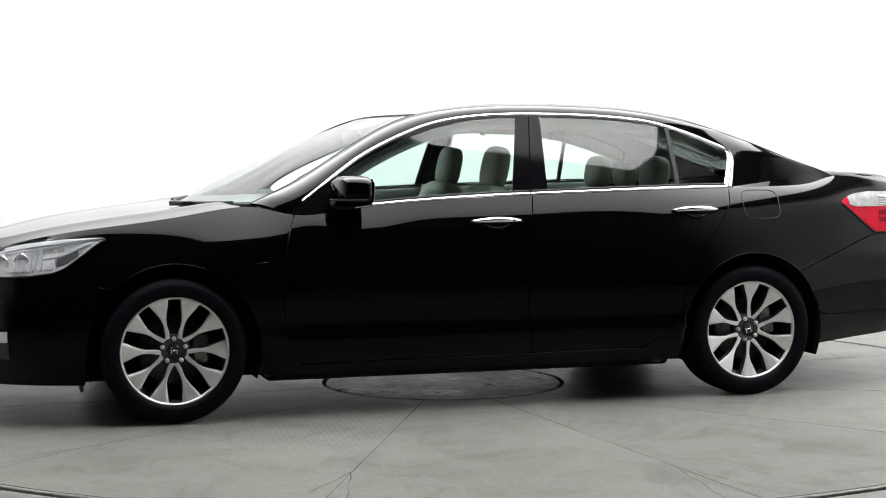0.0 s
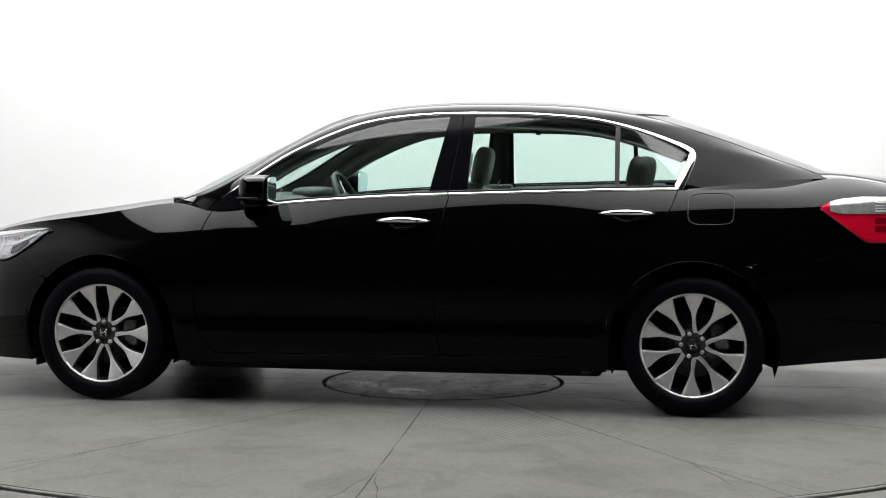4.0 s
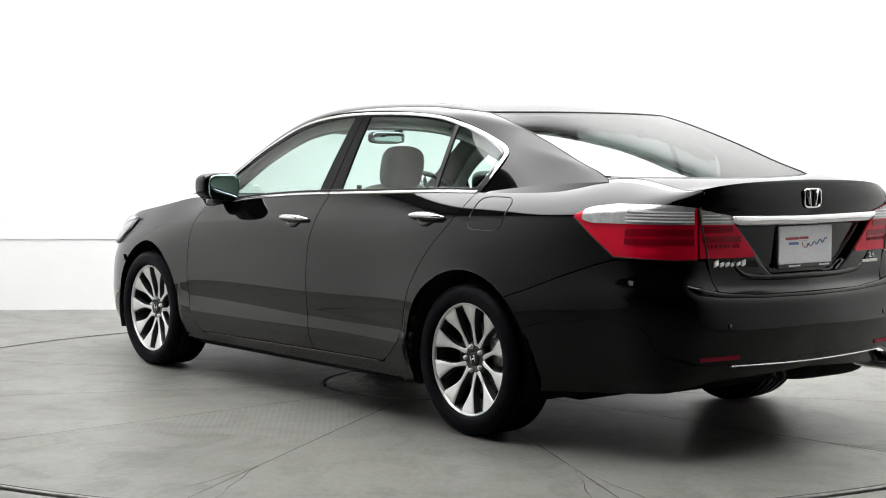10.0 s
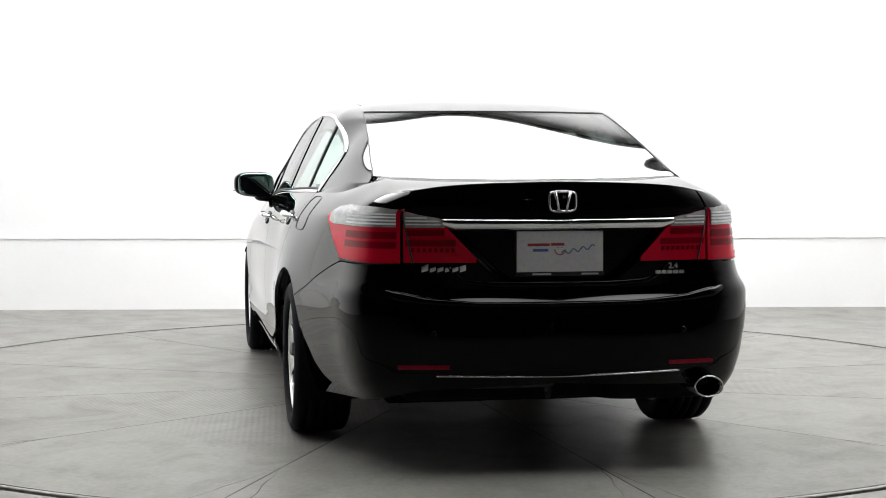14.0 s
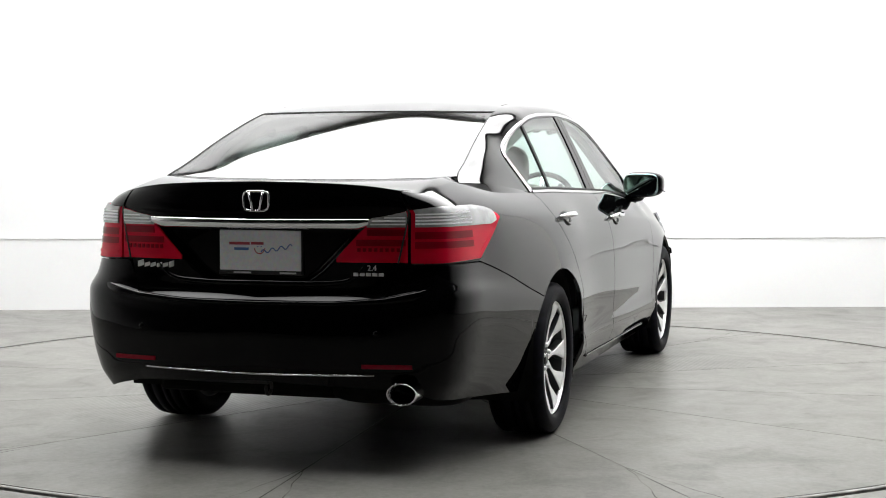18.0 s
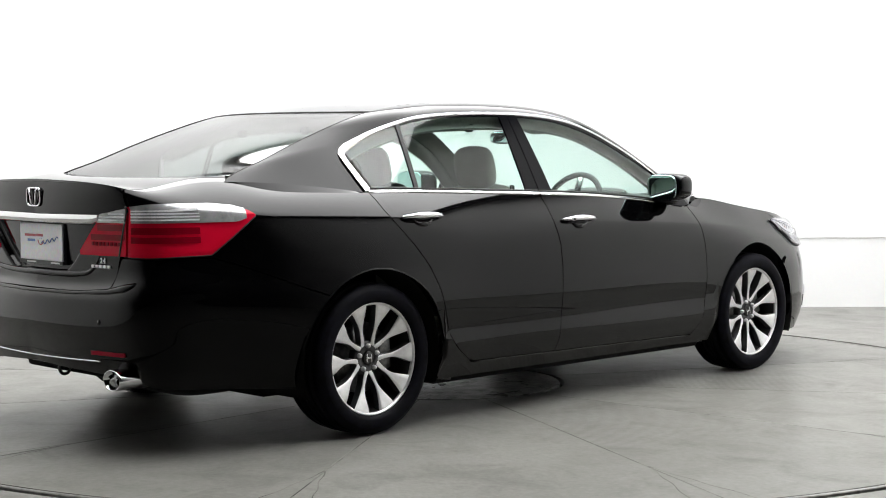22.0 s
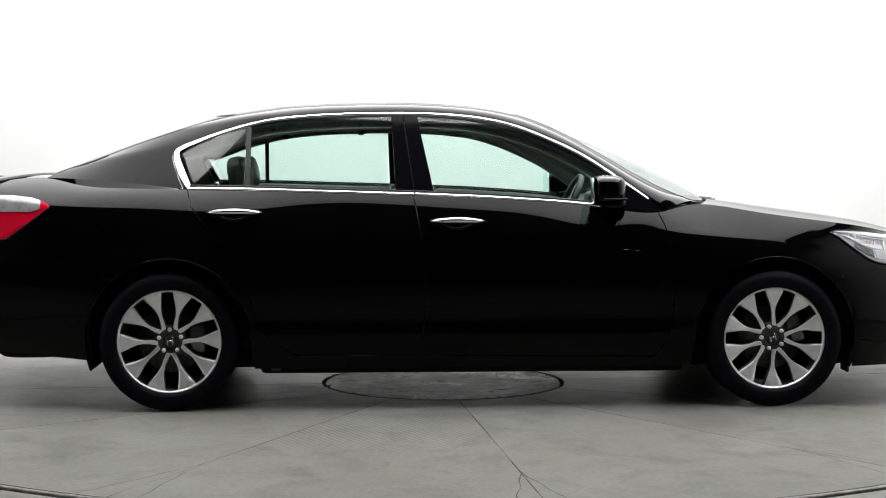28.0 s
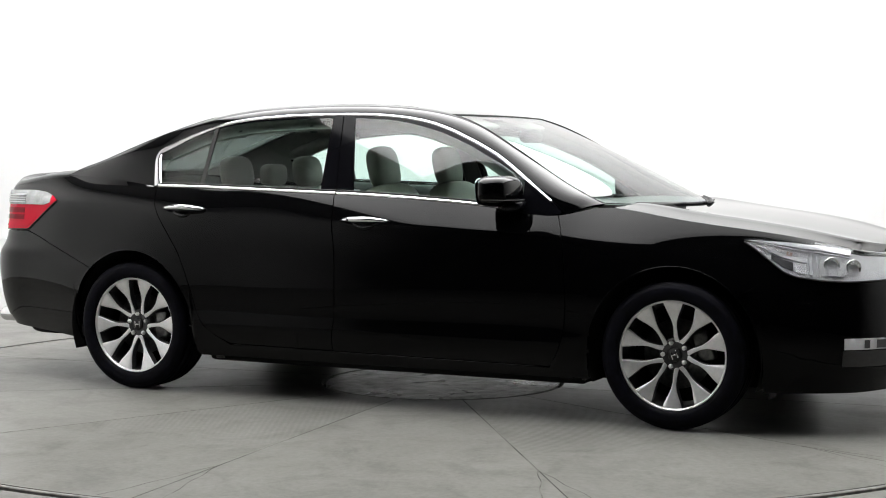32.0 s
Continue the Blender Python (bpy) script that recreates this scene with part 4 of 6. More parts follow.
lip = np.concatenate([lip, (lip[::-1] * (1, -1, 1))[1:]])
deck_front = np.stack([np.interp(np.linspace(-1, 1, 59), np.linspace(-1, 1, 29), back[0][::-1][:, k]) for k in range(3)], 1)
deck_front[0], deck_front[-1] = edge(np.array(s_x(-1.975))), edge(np.array(s_x(-1.975))) * (1, -1, 1)
left_side = edge(np.linspace(s_rear(0.592), s_x(-1.975), 24))
deck = np.zeros((24, 59, 3))
uu = np.linspace(0, 1, 59)[:, None]
for i, t in enumerate(np.linspace(0, 1, 24)):
    l, r = left_side[i], left_side[i] * (1, -1, 1)
    corner = (1 - t) * ((1 - uu) * lip[0] + uu * lip[-1]) + t * ((1 - uu) * deck_front[0] + uu * deck_front[-1])
    deck[i] = lip * (1 - t) + deck_front * t + (1 - uu) * l + uu * r - corner
    deck[i, :, 2] -= (0.012 * math.exp(-((t - 0.30) / 0.2) ** 2) * (1 - t) * min(t * 8, 1)) * (1 - (2 * uu[:, 0] - 1) ** 2)
lid = part("boot_lid", join(sheet(lid_face, 0.02), sheet(deck, 0.01)), PAINT, car, "glossy black boot lid with a plate recess")

# ---------------------------------------------------------------- the car: inside of the shell
def q_at(s, z):
    """The section parameter at which the lower body has this height."""
    s, z = np.broadcast_arrays(np.asarray(s, float), np.asarray(z, float))
    qs = np.linspace(0, 2, 160)
    out = np.zeros(s.shape)
    for i in np.ndindex(s.shape):
        zz = np.maximum.accumulate(_lower(np.full(160, s[i]), qs)[:, 2])
        out[i] = np.interp(z[i], zz, qs)
    return out


def under(name, geo, mat, parents, label="", smooth=True):
    """A part of the left and of the right of a pair."""
    return part(name, geo, mat, parents[0], label, smooth), part(name, flipped_y(geo), mat, parents[1], label, smooth)


def region(s, z0, z1, rows, lift, depth=0.006):
    """A piece of skin on the lower body between two heights, along stations s."""
    qa, qb = q_at(s, z0), q_at(s, z1)
    P = np.stack([lower(s, qa + (qb - qa) * t) for t in np.linspace(0, 1, rows)], 1)
    return sheet(P, depth, lift)


# dark sheet added behind the panels so that no light shows through joints
ss = np.concatenate([np.linspace(0, s_x(1.9), 30), s_x(spread(0.9, 1.9, 20, AXLE)[::-1]), np.linspace(s_x(0.88), s_x(-0.9), 30), s_x(spread(-1.9, -0.92, 20, -AXLE)[::-1]), np.linspace(s_x(-1.92), S_END, 30)])
P = np.zeros((len(ss), 14, 3))
for i, s0 in enumerate(ss):
    x0 = float(plan_xy(s0)[0])
    zb = max(float(low_z(s0)) + 0.01, float(np.maximum(arch_z(x0, AXLE), arch_z(x0, -AXLE))) + 0.012)
    P[i] = _lower(np.full(14, s0), np.linspace(float(q_of(s0, zb)), 1.96, 14))
nn = plan_normal(ss)
P[..., :2] -= nn[:, None] * np.where(plan_xy(ss)[:, :1] < -2.0, 0.060, 0.017)[:, None]
P[:, 10:, 2] -= 0.012
part("joint_backing", sheet(whole(P), 0.0), SEAL, car, "dark backing added behind the panel joints")
# pans hung low to deepen the shade under the car
part("floor_pan", box(-1.70, -0.535, 0.150, 2.05, 0.535, 0.27, 0.02), UNDER, car, "dark underbody", smooth=False)
part("rear_pan", box(-2.18, -0.535, 0.235, -1.60, 0.535, 0.348, 0.02), UNDER, car, "dark underbody under the boot", smooth=False)
part("sill_box", box(-0.98, -0.82, 0.160, 0.98, 0.82, 0.268, 0.02), UNDER, car, smooth=False)
# solid blocks added to stop light leaking through joints and arches
part("bay_block", box(1.02, -0.535, 0.272, 1.95, 0.535, 0.72, 0.03), UNDER, car, smooth=False)
part("boot_block", box(-2.30, -0.50, 0.35, -1.15, 0.50, 0.95, 0.03), UNDER, car, smooth=False)
for x in (AXLE, -AXLE):
    g = lathe([(0.54, 0.02), (0.54, ARCH + 0.006), (0.885, ARCH + 0.006)], 56, "y", math.pi + 0.72)
    g = moved(g, Matrix.Translation((x, 0, HUBZ)) @ Matrix.Rotation(0.36, 4, "Y"))
    both("arch_liner", g, UNDER, car, "dark wheel arch liner")
both("mud_flap", box(0.965, 0.62, 0.182, 0.985, 0.84, 0.30, 0.006), PLASTIC, car)
both("mud_flap", box(1.765, 0.66, 0.140, 1.780, 0.76, 0.24, 0.006), PLASTIC, car)
both("jack_flange", box(-0.93, 0.80, 0.175, -0.89, 0.84, 0.22, 0.004), PLASTIC, car)

# painted ledge behind the joint of front wing and bumper
jx = np.linspace(1.645, 1.86, 24)
jz = np.interp(jx, [1.66, 1.80, 1.90], [0.575, 0.66, 0.72])
both("wing_joint_ledge", region(s_x(jx), np.maximum(jz - 0.035, arch_z(jx, AXLE) + 0.002), np.maximum(jz + 0.035, arch_z(jx, AXLE) + 0.006), 5, -0.0035, 0.004), PAINT, car)

# rolled lips along the edges of the four wheel arches
for x0, a0, a1 in ((AXLE, 0.06, 2.94), (-AXLE, 0.20, 3.02)):
    w = np.linspace(a0, a1, 60)
    xs, zs = x0 + (ARCH + 0.003) * np.cos(w), HUBZ + (ARCH + 0.003) * np.sin(w)
    st = s_x(xs)
    lip_line = lower(st, q_of(st, zs))
    both("arch_lip", tube(lip_line - (0, 0.003, 0), [0.0035 * min(1.0, 0.4 + k / 8, 0.4 + (59 - k) / 8) for k in range(60)], 8), PAINT, car, "glossy black rolled wheel arch lip")

# ---------------------------------------------------------------- wheels
def spoke_geo():
    """One petal of the wheel face: broad at the rim, leaning at the hub towards its partner; the openings taper to both ends."""
    rs = [0.056, 0.064, 0.072, 0.080, 0.090, 0.100, 0.112, 0.125, 0.144, 0.160, 0.175, 0.190, 0.205, 0.2262]
    vee = [0.0, 0.0, 0.0060, 0.0105, 0.0150, 0.0195, 0.0248, 0.0292, 0.0330, 0.0334, 0.0326, 0.0312, 0.0296, 0.0282]
    nut = [0.0165, 0.0170, 0.0180, 0.0195, 0.0222, 0.0250, 0.0286, 0.0312, 0.0326, 0.0320, 0.0306, 0.0292, 0.0276, 0.0264]
    ys = [0.0600, 0.0615, 0.0630, 0.0640, 0.0650, 0.0660, 0.0675, 0.0695, 0.0735, 0.0775, 0.0815, 0.0855, 0.0890, 0.0920]
    verts, faces, kinds = [], [], []
    for r, v, n, y in zip(rs, vee, nut, ys):
        a0, a1 = -math.pi / 10 + math.asin(n / r), math.pi / 10 - math.asin(v / r)
        e = min(0.0022 / r, (a1 - a0) * 0.3)
        ring = [(a0 - 0.4 * e, 0.036), (a0, 0.003), (a0 + e, 0.0)] + [(a0 + e + (a1 - a0 - 2 * e) * k / 4, 0.0) for k in (1, 2, 3)] + [(a1 - e, 0.0), (a1, 0.003), (a1 + 0.4 * e, 0.036)]
        for w, d in ring:
            verts.append((r * math.sin(w), y - d, r * math.cos(w)))
    for i in range(len(rs) - 1):
        for k in range(8):
            a = i * 9 + k
            faces.append((a, a + 1, a + 10, a + 9))
            kinds.append(1 if k in (0, 7) else 0)
    return (verts, faces), kinds


def spoke_mirrored():
    (verts, faces), kinds = spoke_geo()
    return ([(-x, y, z) for x, y, z in verts], [f[::-1] for f in faces]), kinds


TREAD = [(-0.100, 0.232), (-0.112, 0.245), (-0.119, 0.265), (-0.118, 0.288), (-0.110, 0.304), (-0.098, 0.3135), (-0.070, 0.3165), (-0.068, 0.310), (-0.060, 0.310), (-0.058, 0.317), (-0.024, 0.318), (-0.022, 0.311),
         (-0.012, 0.311), (-0.010, 0.318), (0.010, 0.318), (0.012, 0.311), (0.022, 0.311), (0.024, 0.318), (0.058, 0.317), (0.060, 0.310), (0.068, 0.310), (0.070, 0.3165), (0.098, 0.3135), (0.110, 0.304),
         (0.1175, 0.290), (0.1185, 0.288), (0.1195, 0.268), (0.117, 0.257), (0.1165, 0.2545), (0.114, 0.247), (0.108, 0.240), (0.103, 0.2365)]
wheel_mesh = {}


def wheel(x, y, phase, turn):
    """One alloy wheel: rim barrel with tyre, ten machined spokes, hub cap, nuts and brake disc."""
    at = Matrix.Translation((x, y, HUBZ)) @ Matrix.Rotation(turn, 4, "Z") @ Matrix.Rotation(radians(phase), 4, "Y")

    def piece(name, build, mat, parent, m, label="", extra=None, key=""):
        key = key or name
        if key not in wheel_mesh:
            built = build()
            geo, kinds = built if isinstance(built[1][0], int) or (len(built) == 2 and isinstance(built[1], list) and built[1] and isinstance(built[1][0], int)) else (built, None)
            me = mesh_of(name, *geo)
            me.materials.append(mat)
            if kinds:
                me.materials.append(extra)
                me.polygons.foreach_set("material_index", kinds)
            wheel_mesh[key] = me
        ob = new(name, wheel_mesh[key])
        ob.parent, ob.matrix_basis = parent, m
        return tagged(ob, label)

    I = Matrix.Identity(4)
    rim = piece("wheel", lambda: lathe([(-0.100, 0.232), (-0.095, 0.216), (0.060, 0.2195), (0.086, 0.2270), (0.097, 0.2290)], 72), POCKET, car, at, "ten-spoke alloy wheel with machined face")
    piece("tyre", lambda: lathe(TREAD, 72), RUBBER, rim, I, "black road tyre")
    piece("rim_face", lambda: lathe([(0.082, 0.2256), (0.0925, 0.2256), (0.0938, 0.2264), (0.0952, 0.2305), (0.0952, 0.2330)], 72), ALLOY, rim, I, "machined silver outer ring of the wheel face")
    piece("rim_lip", lambda: lathe([(0.0935, 0.2272), (0.0965, 0.2282), (0.099, 0.2320), (0.099, 0.2352), (0.096, 0.2372)], 72), ALLOY, rim, I, "machined silver rim edge")
    for k in range(10):
        piece("spoke", spoke_mirrored if k % 2 else spoke_geo, ALLOY, rim, Matrix.Rotation(radians(36 * k + 18), 4, "Y"), "", POCKET, "spoke_pair" if k % 2 else "spoke")
    piece("hub_face", lambda: lathe([(0.02, 0.074), (0.050, 0.074), (0.0575, 0.066), (0.0590, 0.058), (0.0605, 0.036), (0.058, 0.034), (0.058, 0.0)], 40), POCKET, rim, I)
    piece("hub_cap", lambda: lathe([(0.056, 0.030), (0.064, 0.029), (0.067, 0.026), (0.068, 0.0)], 32), PLASTIC, rim, I, "dark grey hub cap")
    piece("cap_emblem", lambda: join(box(-0.0150, 0.0675, -0.016, -0.0095, 0.0700, 0.016, 0.001), box(0.0095, 0.0675, -0.016, 0.0150, 0.0700, 0.016, 0.001), box(-0.0095, 0.0675, -0.003, 0.0095, 0.0695, 0.003, 0.001)), CHROME, rim, I)
    for k in range(5):
        piece("wheel_nut", lambda: lathe([(0.050, 0.0100), (0.068, 0.0100), (0.073, 0.0075), (0.0755, 0.004), (0.076, 0.0)], 12), ALLOY, rim, Matrix.Rotation(radians(72 * k), 4, "Y") @ Matrix.Translation((0, 0, 0.052)))
    piece("brake_disc", lambda: lathe([(0.022, 0.0), (0.022, 0.075), (0.016, 0.078), (0.016, 0.150), (0.004, 0.150), (0.004, 0.0)], 48), BRAKE, rim, I, "grey steel brake disc")
    piece("brake_caliper", lambda: box(-0.155, -0.03, -0.065, -0.085, 0.036, 0.065, 0.01), BRAKE, rim, I)
    piece("rim_well", lambda: lathe([(-0.06, 0.0), (-0.06, 0.214)], 40), UNDER, rim, I)


for x, y, phase, turn in ((AXLE, 0.786, 0, 0), (-AXLE, 0.784, 17, 0), (AXLE, -0.786, 18, math.pi), (-AXLE, -0.784, 2, math.pi)):
    wheel(x, y, phase, turn)

# ---------------------------------------------------------------- glazing and its trim
def belt_z(x):
    return edge(s_x(x))[..., 2]


def pane(xs, z0, z1, rows=10, lift=0.0, depth=0.004):
    P = np.stack([np.stack([xs, side_y(xs, z0 + (z1 - z0) * t), z0 + (z1 - z0) * t], -1) for t in np.linspace(0, 1, rows)], 1)
    return sheet(P, depth, lift)


top_glass = curve_of([(0.70, 1.022), (0.596, 1.090), (0.50, 1.142), (0.385, 1.198), (0.253, 1.254), (0.121, 1.294), (-0.010, 1.321), (-0.195, 1.337), (-0.30, 1.341), (-0.45, 1.340), (-0.669, 1.333), (-0.80, 1.325), (-0.932, 1.309), (-1.061, 1.284), (-1.193, 1.243), (-1.28, 1.208), (-1.325, 1.188), (-1.345, 1.170)])
low_quarter = steps([(-1.05, 0.0), (-1.255, 0.0), (-1.28, 0.012), (-1.295, 0.045), (-1.338, 0.145), (-1.345, 0.152)])
xs = np.linspace(0.675, -0.257, 48)
f_win = under("window", pane(xs, belt_z(xs) + 0.006, np.minimum(top_glass(xs), 1.005 + (0.76 - xs) * 2.5)), WINDOW, front_doors, "green-tinted side window")
xs = np.linspace(-0.373, -1.027, 40)
under("window", pane(xs, belt_z(xs) + 0.006, top_glass(xs)), WINDOW, rear_doors, "green-tinted side window")
xs = np.linspace(-1.052, -1.344, 30)
under("quarter_window", pane(xs, belt_z(xs) + 0.006 + low_quarter(xs), top_glass(xs)), WINDOW, rear_doors, "small fixed quarter window")

out_top = lambda x: np.interp(-np.asarray(x), [-p[0] for p in OUT[:19]], [p[1] for p in OUT[:19]])
xs = np.linspace(0.84, -0.314, 50)
inner = np.minimum(top_glass(np.minimum(xs, 0.70)), out_top(xs) - 0.012)
inner = np.where(xs > 0.68, belt_z(xs) + 0.004, inner)
under("window_frame", pane(xs, inner, np.maximum(out_top(xs) - 0.006, inner + 0.001), 6, 0.002), PIANO, front_doors, "gloss black window frame")
xs = np.linspace(-0.322, -1.345, 50)
under("window_frame", pane(xs, top_glass(xs), out_top(xs) - 0.006, 6, 0.002), PIANO, rear_doors, "gloss black window frame")


def post(xb0, xb1, xt0, xt1, lift):
    """A leaning post between sill and roof: two foot and two head stations."""
    z0 = belt_z(np.array([xb0]))[0] + 0.002
    z1 = float(top_glass((xt0 + xt1) / 2)) + 0.004
    P = np.zeros((5, 16, 3))
    for j, t in enumerate(np.linspace(0, 1, 16)):
        a, b = xb0 + (xt0 - xb0) * t, xb1 + (xt1 - xb1) * t
        x = np.linspace(a, b, 5)
        z = np.full(5, z0 + (z1 - z0) * t)
        P[:, j] = np.stack([x, side_y(x, z), z], -1)
    return sheet(P, 0.01, lift)


under("door_post", post(-0.180, -0.268, -0.257, -0.3185, 0.004), PIANO, front_doors, "gloss black door post")
under("door_post", post(-0.274, -0.358, -0.3235, -0.375, 0.004), PIANO, rear_doors, "gloss black door post")
under("post_lining", post(-0.215, -0.325, -0.28, -0.352, -0.012), SEAL, front_doors, "black lining behind the post joint")
under("window_divider", post(-1.030, -1.052, -1.024, -1.046, 0.005), SEAL, rear_doors, "black window divider")
under("sail_panel", pane(np.linspace(0.86, 0.672, 14), belt_z(np.linspace(0.86, 0.672, 14)) + 0.003, np.maximum(out_top(np.linspace(0.86, 0.672, 14)) - 0.008, belt_z(np.linspace(0.86, 0.672, 14)) + 0.006), 6, 0.006, 0.006), PIANO, front_doors, "black mirror base panel")

# chrome line round the side glass
c2 = along(OUT[1:], 150)
tan = np.gradient(c2, axis=0)
tan /= np.linalg.norm(tan, axis=1, keepdims=True)
inward = np.stack([-tan[:, 1], tan[:, 0]], 1)
if (inward[60] @ (np.array([-0.3, 1.0]) - c2[60])) < 0:
    inward = -inward
k = np.arange(150)
tip = int(np.argmin(c2[:, 0]))
width = np.interp(k, [0, tip - 30, tip - 12, tip, tip + 10, 149], [0.0075, 0.0075, 0.014, 0.030, 0.038, 0.056])
P = np.zeros((150, 5, 3))
for j, t in enumerate((0.0, 0.12, 0.5, 0.88, 1.0)):
    c = c2 + inward * (width * t)[:, None]
    P[:, j] = np.stack([c[:, 0], side_y(c[:, 0], c[:, 1]) + (0.003 if 0 < j < 4 else 0.0), np.maximum(c[:, 1], belt_z(c[:, 0]) + 0.001)], -1)
both("chrome_window_trim", sheet(P, 0.006, 0.004), CHROME, car, "bright chrome trim round the side windows")
for xa, xb, owner in ((0.62, -0.268, front_doors), (-0.276, -1.312, rear_doors)):
    xs = np.linspace(xa, xb, 40)
    z0 = belt_z(xs)
    P = np.zeros((40, 5, 3))
    for j, (h, o) in enumerate(((-0.001, 0.001), (0.001, 0.005), (0.007, 0.007), (0.012, 0.004), (0.013, 0.0))):
        P[:, j] = np.stack([xs, side_y(xs, z0 + h) + 0.003 + o, z0 + h], -1)
    under("chrome_sill_strip", sheet(P, 0.006), CHROME, owner, "bright chrome strip under the window")
    under("window_weatherstrip", tube(np.stack([xs, side_y(xs, z0 + 0.019) + 0.002, z0 + 0.018], -1), 0.005, 6), SEAL, owner)
# roof joint mouldings
xs = np.linspace(0.02, -0.92, 50)
m = rail_at(xs)
both("roof_moulding", tube(np.stack([m[:, 0], m[:, 1] - 0.012, m[:, 2] - 0.001], -1), 0.006, 6, flat=0.5), SEAL, car, "black roof moulding")

# ---------------------------------------------------------------- door handles and mirrors
def handle(x0, x1, z):
    xs = np.linspace(x0, x1, 15)
    t = np.linspace(-1, 1, 15)
    s = s_x(xs)
    base = lower(s, q_at(s, np.full(15, z)))
    pts = base + np.stack([0 * t, 0.006 + 0.024 * (1 - t ** 4), 0.006 * (1 - t ** 2)], -1)
    return tube(pts, [0.005 + 0.0125 * (1 - abs(a) ** 2.4) for a in t], 14, flat=0.8), base


for x0, x1, z, owner in ((0.045, -0.203, 0.862, front_doors), (-0.966, -1.212, 0.902, rear_doors)):
    g, base = handle(x0, x1, z)
    hs = under("handle", g, CHROME, owner, "chrome door handle")
    mid = base[7]
    # black dish added on the door, standing in for the shaded recess
    dish = moved(cushion(0.088, 0.012, 0.032, 0.9), Matrix.Translation((mid[0], mid[1] - 0.004, mid[2] - 0.012)))
    under("handle_dish", dish, PIANO, owner, "black dish added behind the handle for its dark recess")
    # crescent bar added for the glint at the bottom of the handle cup
    w = np.linspace(math.radians(205), math.radians(335), 22)
    cup_x, cup_z = mid[0] + 0.062 * np.cos(w), mid[2] + 0.004 + 0.040 * np.sin(w)
    cs = s_x(cup_x)
    under("handle_glint_bar", tube(lower(cs, q_at(cs, cup_z)) + (0, 0.002, 0), [0.002 + 0.006 * math.sin(math.pi * k / 21) for k in range(22)], 8), PAINT, owner, "crescent bar added under the handle to catch a glint")
g = handle(-0.12, -0.14, 0.862)[1][7]
part("lock", moved(lathe([(0.0, 0.007), (0.006, 0.006), (0.007, 0.0)], 16), Matrix.Translation((-0.150, g[1] + 0.036, 0.866))), SEAL, front_doors[0])
part("lock", moved(lathe([(0.0, -0.007), (-0.006, -0.006), (-0.007, 0.0)], 16), Matrix.Translation((-0.150, -g[1] - 0.036, 0.866))), SEAL, front_doors[1])

# mirror: housing, lower shell, glass and stalk
v, f = cushion(0.098, 0.108, 0.074, 0.62, 24, 40)
shape = []
for x, y, z in v:
    t = (y + 0.116) / 0.232
    back_cut = max(x, -0.064)
    shape.append((back_cut * (1.0 - 0.22 * t) - 0.012 * t, y, z * (1.0 - 0.14 * t) + 0.006 * t))
house = moved((shape, f), Matrix.Translation((0.605, 0.915, 1.000)))
mirrors = under("mirror", house, PAINT, front_doors, "glossy black door mirror")
v, f = cushion(0.004, 0.094, 0.060, 0.5, 12, 28)
mg = moved((v, f), Matrix.Translation((0.5345, 0.908, 1.003)) @ Matrix.Rotation(radians(4), 4, "Z") @ Matrix.Rotation(radians(-3), 4, "Y"))
under("mirror_glass", mg, MIRROR, mirrors, "mirror glass with a blue-green tint")
under("mirror_line", tube([(0.688, 0.83, 0.966), (0.696, 0.90, 0.966), (0.680, 0.985, 0.967), (0.64, 1.022, 0.968), (0.57, 1.026, 0.968)], 0.0025, 6), SEAL, mirrors)
under("stalk", moved(cushion(0.062, 0.070, 0.030, 0.75), Matrix.Translation((0.640, 0.840, 0.938))), PIANO, mirrors, "black mirror stalk")

# ---------------------------------------------------------------- tail lamps, badges, plate
ls = np.concatenate([np.linspace(s_x(-1.945), s_x(-2.15), 26), np.linspace(s_x(-2.15), s_rear(0.592), 26)[1:]])
l_top = steps([(s_x(-1.945), 0.931), (s_x(-1.98), 0.949), (s_x(-2.03), 0.963), (s_x(-2.12), 0.972), (s_rear(0.685), 0.972), (s_rear(0.592), 0.966)])
l_low = steps([(s_x(-1.945), 0.926), (s_x(-2.06), 0.838), (s_x(-2.14), 0.779), (s_rear(0.70), 0.772), (s_rear(0.592), 0.773)])
tail = under("tail_lamp", region(ls, l_low(ls), l_top(ls), 12, 0.006, 0.012), RED, (car, car), "red and clear tail lamp")
cs = ls[(ls > s_x(-1.985)) & (ls < s_rear(0.600))]
c_low = steps([(s_x(-1.985), 0.915), (s_x(-2.03), 0.903), (S_END, 0.903)])
under("clear_lens", region(cs, c_low(cs), np.maximum(l_top(cs) + 0.0005, c_low(cs) + 0.003), 6, 0.0105, 0.006), CLEAR_RIB, tail, "clear upper lens")
rs = ls[(ls > s_x(-2.17)) & (ls < s_rear(0.605))]
for z0, z1 in ((0.912, 0.918), (0.924, 0.930), (0.936, 0.942), (0.948, 0.954)):
    under("lens_rib", region(rs, np.full(len(rs), z0), np.full(len(rs), z1), 3, 0.0135, 0.004), LAMP_IN, tail)
for z0, z1 in ((0.860, 0.886), (0.826, 0.850)):
    under("dark_band", region(rs, np.full(len(rs), z0), np.full(len(rs), z1), 3, 0.0085, 0.003), RED_DARK, tail, "dark red lens band")
bs = ls[(ls > s_x(-2.06)) & (ls < s_rear(0.60))]
under("light_band", region(bs, np.maximum(l_low(bs) + 0.012, 0.79), np.maximum(l_low(bs) + 0.022, 0.80), 3, 0.0085, 0.003), RED, tail)
